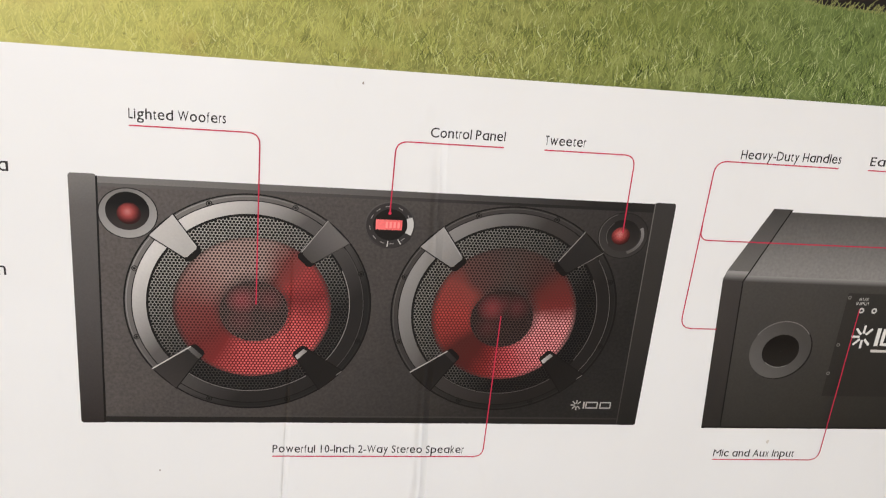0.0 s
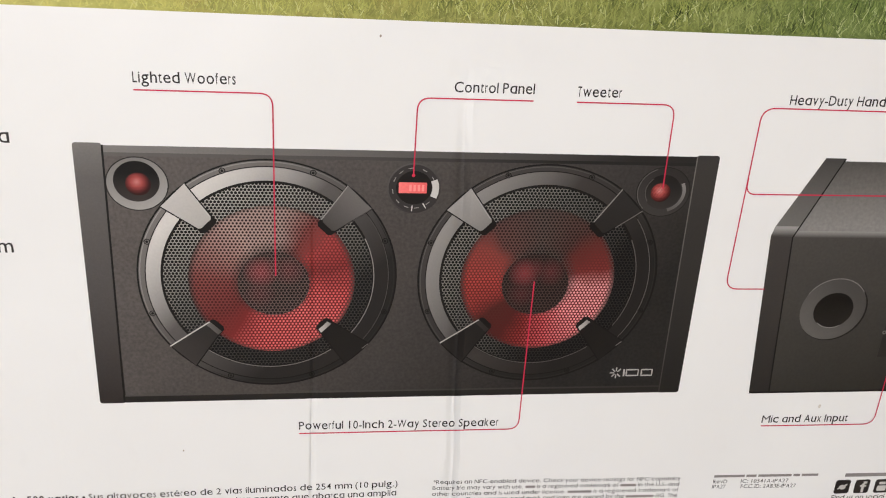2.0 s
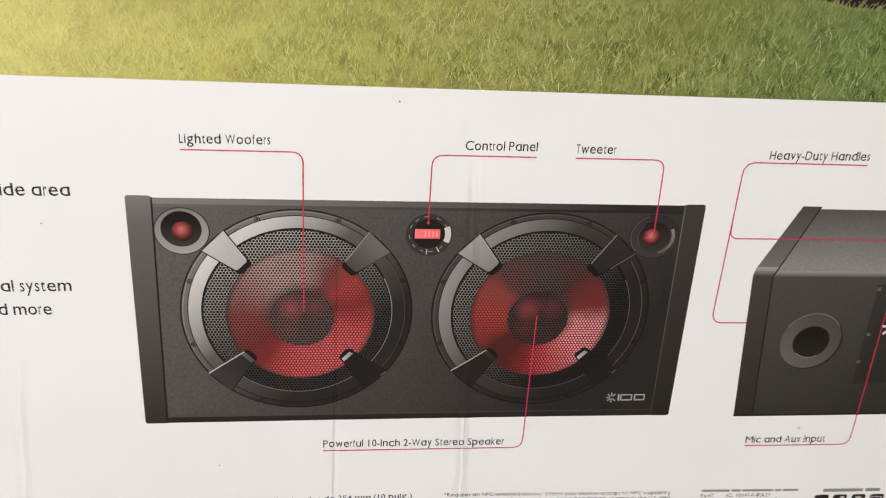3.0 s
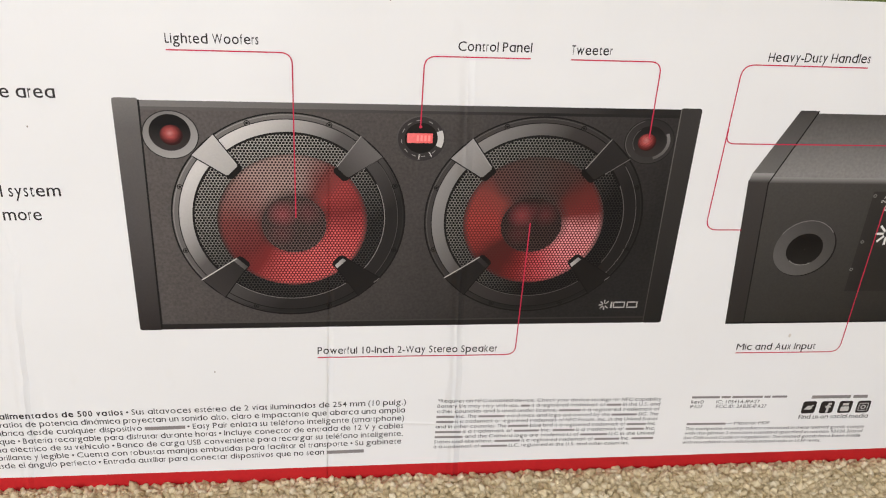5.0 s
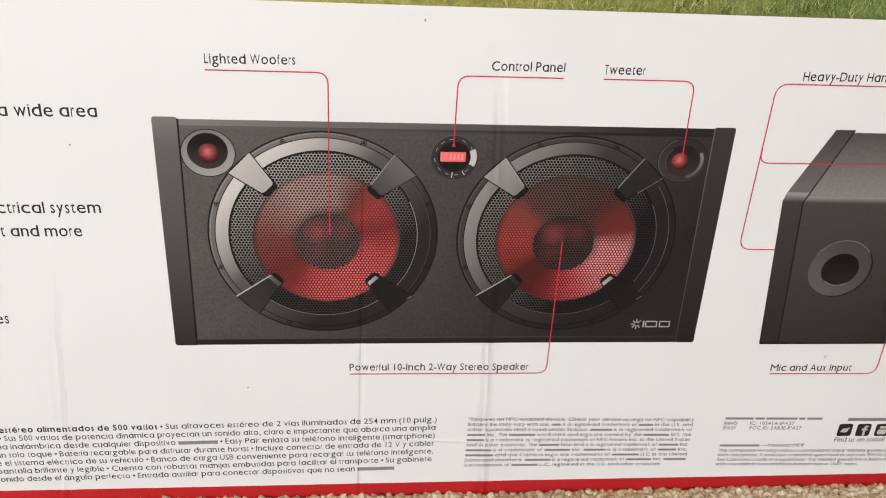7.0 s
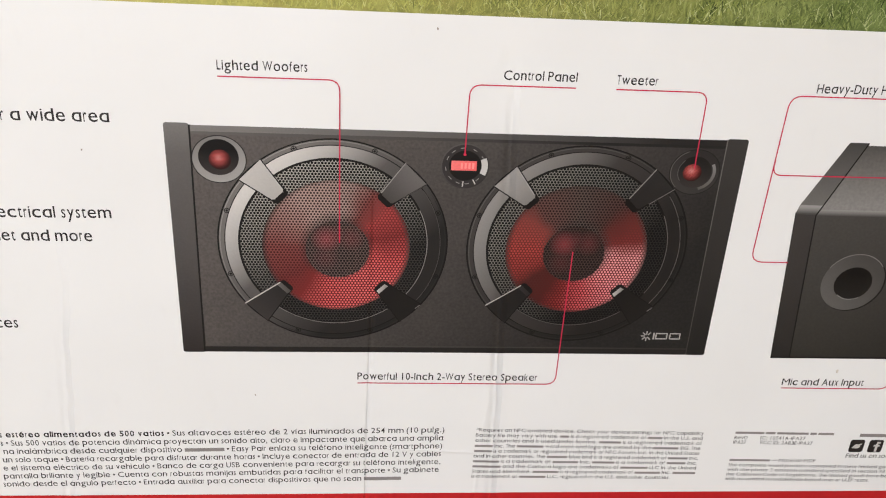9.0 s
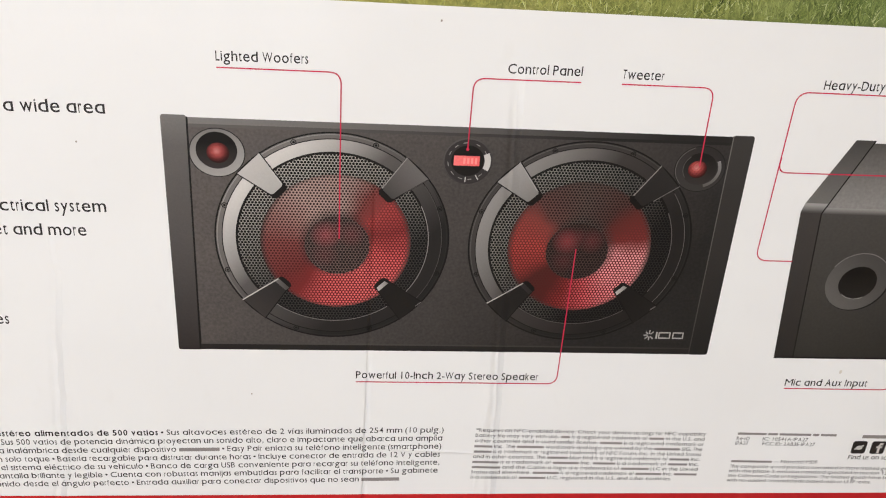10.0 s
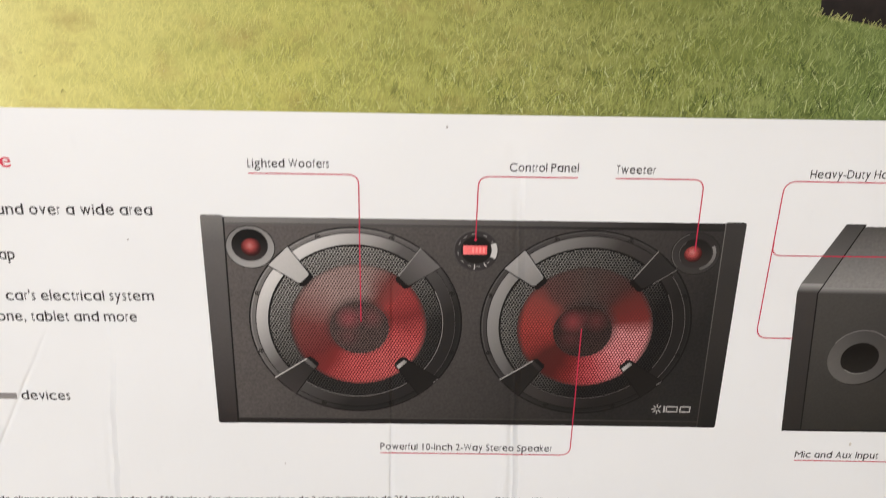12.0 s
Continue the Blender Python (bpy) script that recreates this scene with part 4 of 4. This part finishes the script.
# small print
SPANISH = [
    (-0.4405, -0.0018, [("bold", "de altavoces estéreo alimentados de 500 vatios"), "• Sus altavoces estéreo de 2 vías iluminados de 254 mm (10 pulg.)"]),
    (-0.3960, -0.0026, "es • Sus 500 vatios de potencia dinámica proyectan un sonido alto, claro e impactante que abarca una amplia"),
    (-0.3905, -0.0030, ["na inalámbrica desde cualquier dispositivo", ("bar", 9), "• Easy Pair enlaza su teléfono inteligente (smartphone)"]),
    (-0.3925, -0.0038, "un solo toque • Batería recargable para disfrutar durante horas • Incluye conector de entrada de 12 V y cables"),
    (-0.3935, -0.0036, "e el sistema eléctrico de su vehículo • Banco de carga USB conveniente para recargar su teléfono inteligente,"),
    (-0.3947, -0.0048, "pantalla brillante y legible • Cuenta con robustas manijas embutidas para facilitar el transporte • Su gabinete"),
    (-0.3963, -0.0396, ["sonido desde el ángulo perfecto • Entrada auxiliar para conectar dispositivos que no sean", ("bar", 9)]),
]
for i, (xa, xb, words) in enumerate(SPANISH):
    za, zb = 0.0778 - 0.0091 * i, 0.0826 - 0.0090 * i
    slope = (zb - za) / 0.376
    part("text_line", line_of_text((xa, za + slope * (xa + 0.377)), (xb, zb + slope * (xb + 0.0018)), 0.0058, words), [INK, BAR], carton)
B = lambda n: ("bar", n)
LEGAL = [
    (0.2409, "*Requires an NFC-enabled device. Check your device settings for NFC capability"),
    (0.2409, ["Battery life may vary with use.", B(3), "is a registered trademark of", B(5), "in the U.S. and"]),
    (0.2409, ["other countries and is used under license.", B(7), "is a registered trademark of"]),
    (0.2409, [B(6), "Inc. The", B(9), "word mark and logo are owned by the", B(9), "SIG. The"]),
    (0.2409, [B(6), "is a trademark or registered trademark of NFC Forum, Inc. in the United States"]),
    (0.2409, ["and in other countries. The", B(7), "blue bird is a registered trademark of", B(7), "Inc."]),
    (0.2409, [B(8), "is a trademark of", B(8), "Inc.", B(7), "is a trademark of", B(6), "Inc."]),
    (0.2409, [B(9), "and the Camera logo are trademarks of", B(9), "LLC in the United"]),
    (0.2409, ["States and elsewhere.", B(9), "is a registered trademark of", B(9), "Inc.", B(8)]),
    (0.2171, ["is a trademark of", B(9), "LLC, registered in the U.S. and other countries."]),
]
for i, (xb, words) in enumerate(LEGAL):
    za, zb = 0.0836 - 0.00591 * i, 0.0798 - 0.00578 * i
    zb = za + (zb - za) * (xb - 0.027) / 0.214
    part("text_line", line_of_text((0.0275 - 0.00015 * i, za), (xb, zb), 0.0037, words), [INK, BAR], carton)
part("text_line", line_of_text((0.2712, 0.0812), (0.3673, 0.0797), 0.0038, [B(9), B(3), B(10), B(2), B(5)]), [INK, BAR], carton)
part("text_line", line_of_text((0.2712, 0.0753), (0.2840, 0.0751), 0.0038, "RevD"), [INK, BAR], carton)
part("text_line", line_of_text((0.2966, 0.0749), (0.3405, 0.0741), 0.0038, "IC: 10541A-IPA27"), [INK, BAR], carton)
part("text_line", line_of_text((0.2712, 0.0699), (0.2835, 0.0697), 0.0038, "IPA27"), [INK, BAR], carton)
part("text_line", line_of_text((0.2974, 0.0694), (0.3487, 0.0685), 0.0038, "FCC ID: 2AB3E-IPA27"), [INK, BAR], carton)
part("text_line", line_of_text((0.2717, 0.0494), (0.3566, 0.0479), 0.0037, [B(14), "— Material: MDF"]), [INK, BAR], carton)
WOOD = [
    (0.4593, "The composite wood products contained in these finished goods comply"),
    (0.4588, "with the phase 2 emission standard specified in section 93120.2(a) of"),
    (0.4580, "the California Code of Regulations. The finished goods have been made"),
    (0.4170, "with no-added formaldehyde based resin or ULEF resins."),
]
for i, (xb, words) in enumerate(WOOD):
    part("text_line", line_of_text((0.2717, 0.0433 - 0.00555 * i), (xb, 0.0433 - 0.00555 * i - (xb - 0.2717) * 0.019), 0.0036, words), [INK, BAR], carton)
part("text_line", line_of_text((0.3932, 0.0776), (0.4517, 0.0768), 0.0056, [B(8), B(3)]), [INK, BAR], carton)
part("text_line", line_of_text((0.3856, 0.0533), (0.4590, 0.0525), 0.0050, "Find us on social media"), [INK, BAR], carton)

BADGE = printed("badge_ink", (40, 35, 34), grain=0.05)
for i, x in enumerate((0.3862, 0.4050, 0.4242, 0.4434)):
    z = 0.0600 - 0.0003 * i
    badge = part("badge", rounded(x, z, x + 0.0142, z + 0.0146, 0.0024, 3), BADGE, carton, "dark rounded badge with a white shape")
    cx, cz = x + 0.0071, z + 0.0073
    if i == 0:
        mark = join(disc(cx, cz - 0.0004, 0.0034, 0.0025, 5, 20), stroke([(cx - 0.0042, cz - 0.0022), (cx, cz + 0.0002), (cx + 0.0042, cz + 0.0024)], 0.0016, 5))
    elif i == 1:
        mark = join(rect(cx - 0.0002, z + 0.0008, cx + 0.0022, cz + 0.0030, 5), rect(cx - 0.0020, cz - 0.0004, cx + 0.0040, cz + 0.0016, 5.3), rect(cx + 0.0006, cz + 0.0030, cx + 0.0042, cz + 0.0052, 5))
    elif i == 2:
        mark = join(rounded(cx - 0.0044, z + 0.0022, cx + 0.0044, cz + 0.0006, 0.0012, 5), rect(cx - 0.0030, cz + 0.0018, cx + 0.0030, cz + 0.0046, 5))
    else:
        mark = join(stroke([(cx, cz - 0.0044), (cx - 0.0046, cz - 0.0044), (cx - 0.0046, cz + 0.0042), (cx + 0.0046, cz + 0.0042), (cx + 0.0046, cz - 0.0044), (cx, cz - 0.0044)], 0.0009, 5), ring(cx, cz - 0.0004, (0.0015, 0.0015), (0.0028, 0.0027), 5, seg=20))
    part("badge_mark", mark, PALE, badge)

# specks and a scuff on the white panel
for x, z, r in ((-0.0249, 0.4429, 0.0007), (-0.1691, 0.1231, 0.0006), (-0.2882, 0.3436, 0.0006)):
    part("speck", disc(x, z, r, r * 1.4, 2, 10), SPECK, carton)
part("scuff", disc(0.3523, 0.1512, 0.0012, 0.0020, 2, 12), printed("scuff_ink", (212, 204, 194), grain=0.3), carton)

# ---- carpet pile ----


def yarn(level):
    bm = bmesh.new()
    bmesh.ops.create_icosphere(bm, subdivisions=level, radius=1.0)
    bm.verts.ensure_lookup_table()
    v = np.array([tuple(p.co) for p in bm.verts])
    bm.faces.ensure_lookup_table()
    f = np.array([[p.index for p in face.verts] for face in bm.faces])
    bm.free()
    return v, f


def pile(x0, y0, x1, y1, pitch, level, seed, skip=None):
    """Tufts of twisted yarn, each a small lumpy loop of its own, on a jittered grid."""
    rng = np.random.default_rng(seed)
    v, f = yarn(level)
    gx, gy = np.meshgrid(np.arange(x0, x1, pitch), np.arange(y0, y1, pitch))
    at = np.stack([gx.ravel(), gy.ravel()], 1) + rng.normal(0, pitch * 0.24, (gx.size, 2))
    if skip is not None:
        at = at[~((at[:, 0] > skip[0]) & (at[:, 0] < skip[2]) & (at[:, 1] > skip[1]) & (at[:, 1] < skip[3]))]
    n = len(at)
    size = rng.uniform(0.78, 1.12, (n, 1, 1)) * pitch * np.stack([rng.uniform(0.8, 1.1, n), rng.uniform(0.8, 1.1, n), rng.uniform(0.9, 1.35, n)], 1)[:, None, :]
    lump = 1 + 0.13 * rng.standard_normal((n, len(v), 1))
    p = v[None] * lump * size
    lean = rng.normal(0, 0.4, (n, 2))
    p[:, :, 0] += lean[:, :1] * p[:, :, 2]
    p[:, :, 1] += lean[:, 1:] * p[:, :, 2]
    p[:, :, 0] += at[:, :1]
    p[:, :, 1] += at[:, 1:]
    p[:, :, 2] += FLOOR_Z + 0.0028 + rng.normal(0, 0.0009, (n, 1))
    faces = (f[None] + (np.arange(n) * len(v))[:, None, None]).reshape(-1, 3)
    return p.reshape(-1, 3), faces


def pile_object(name, data, label):
    verts, faces = data
    me = bpy.data.meshes.new(name)
    me.vertices.add(len(verts))
    me.vertices.foreach_set("co", verts.astype(np.float32).ravel())
    me.loops.add(faces.size)
    me.loops.foreach_set("vertex_index", faces.astype(np.int32).ravel())
    me.polygons.add(len(faces))
    me.polygons.foreach_set("loop_start", np.arange(0, faces.size, 3, dtype=np.int32))
    me.update(calc_edges=True)
    me.validate()
    me.polygons.foreach_set("use_smooth", np.ones(len(me.polygons), dtype=bool))
    me.materials.append(YARN)
    return tagged(new(name, me), label, "carpet", kind="stuff")


YARN = carpet_yarn()
pile_object("carpet_pile", pile(-0.56, -0.13, 0.60, -0.001, 0.0040, 2, 3), "beige twisted carpet pile against the carton")
pile_object("carpet_pile", pile(-1.25, -1.05, 1.25, 0.002, 0.0082, 1, 5, (-0.56, -0.13, 0.60, 0.1)), "beige twisted carpet pile on the floor")
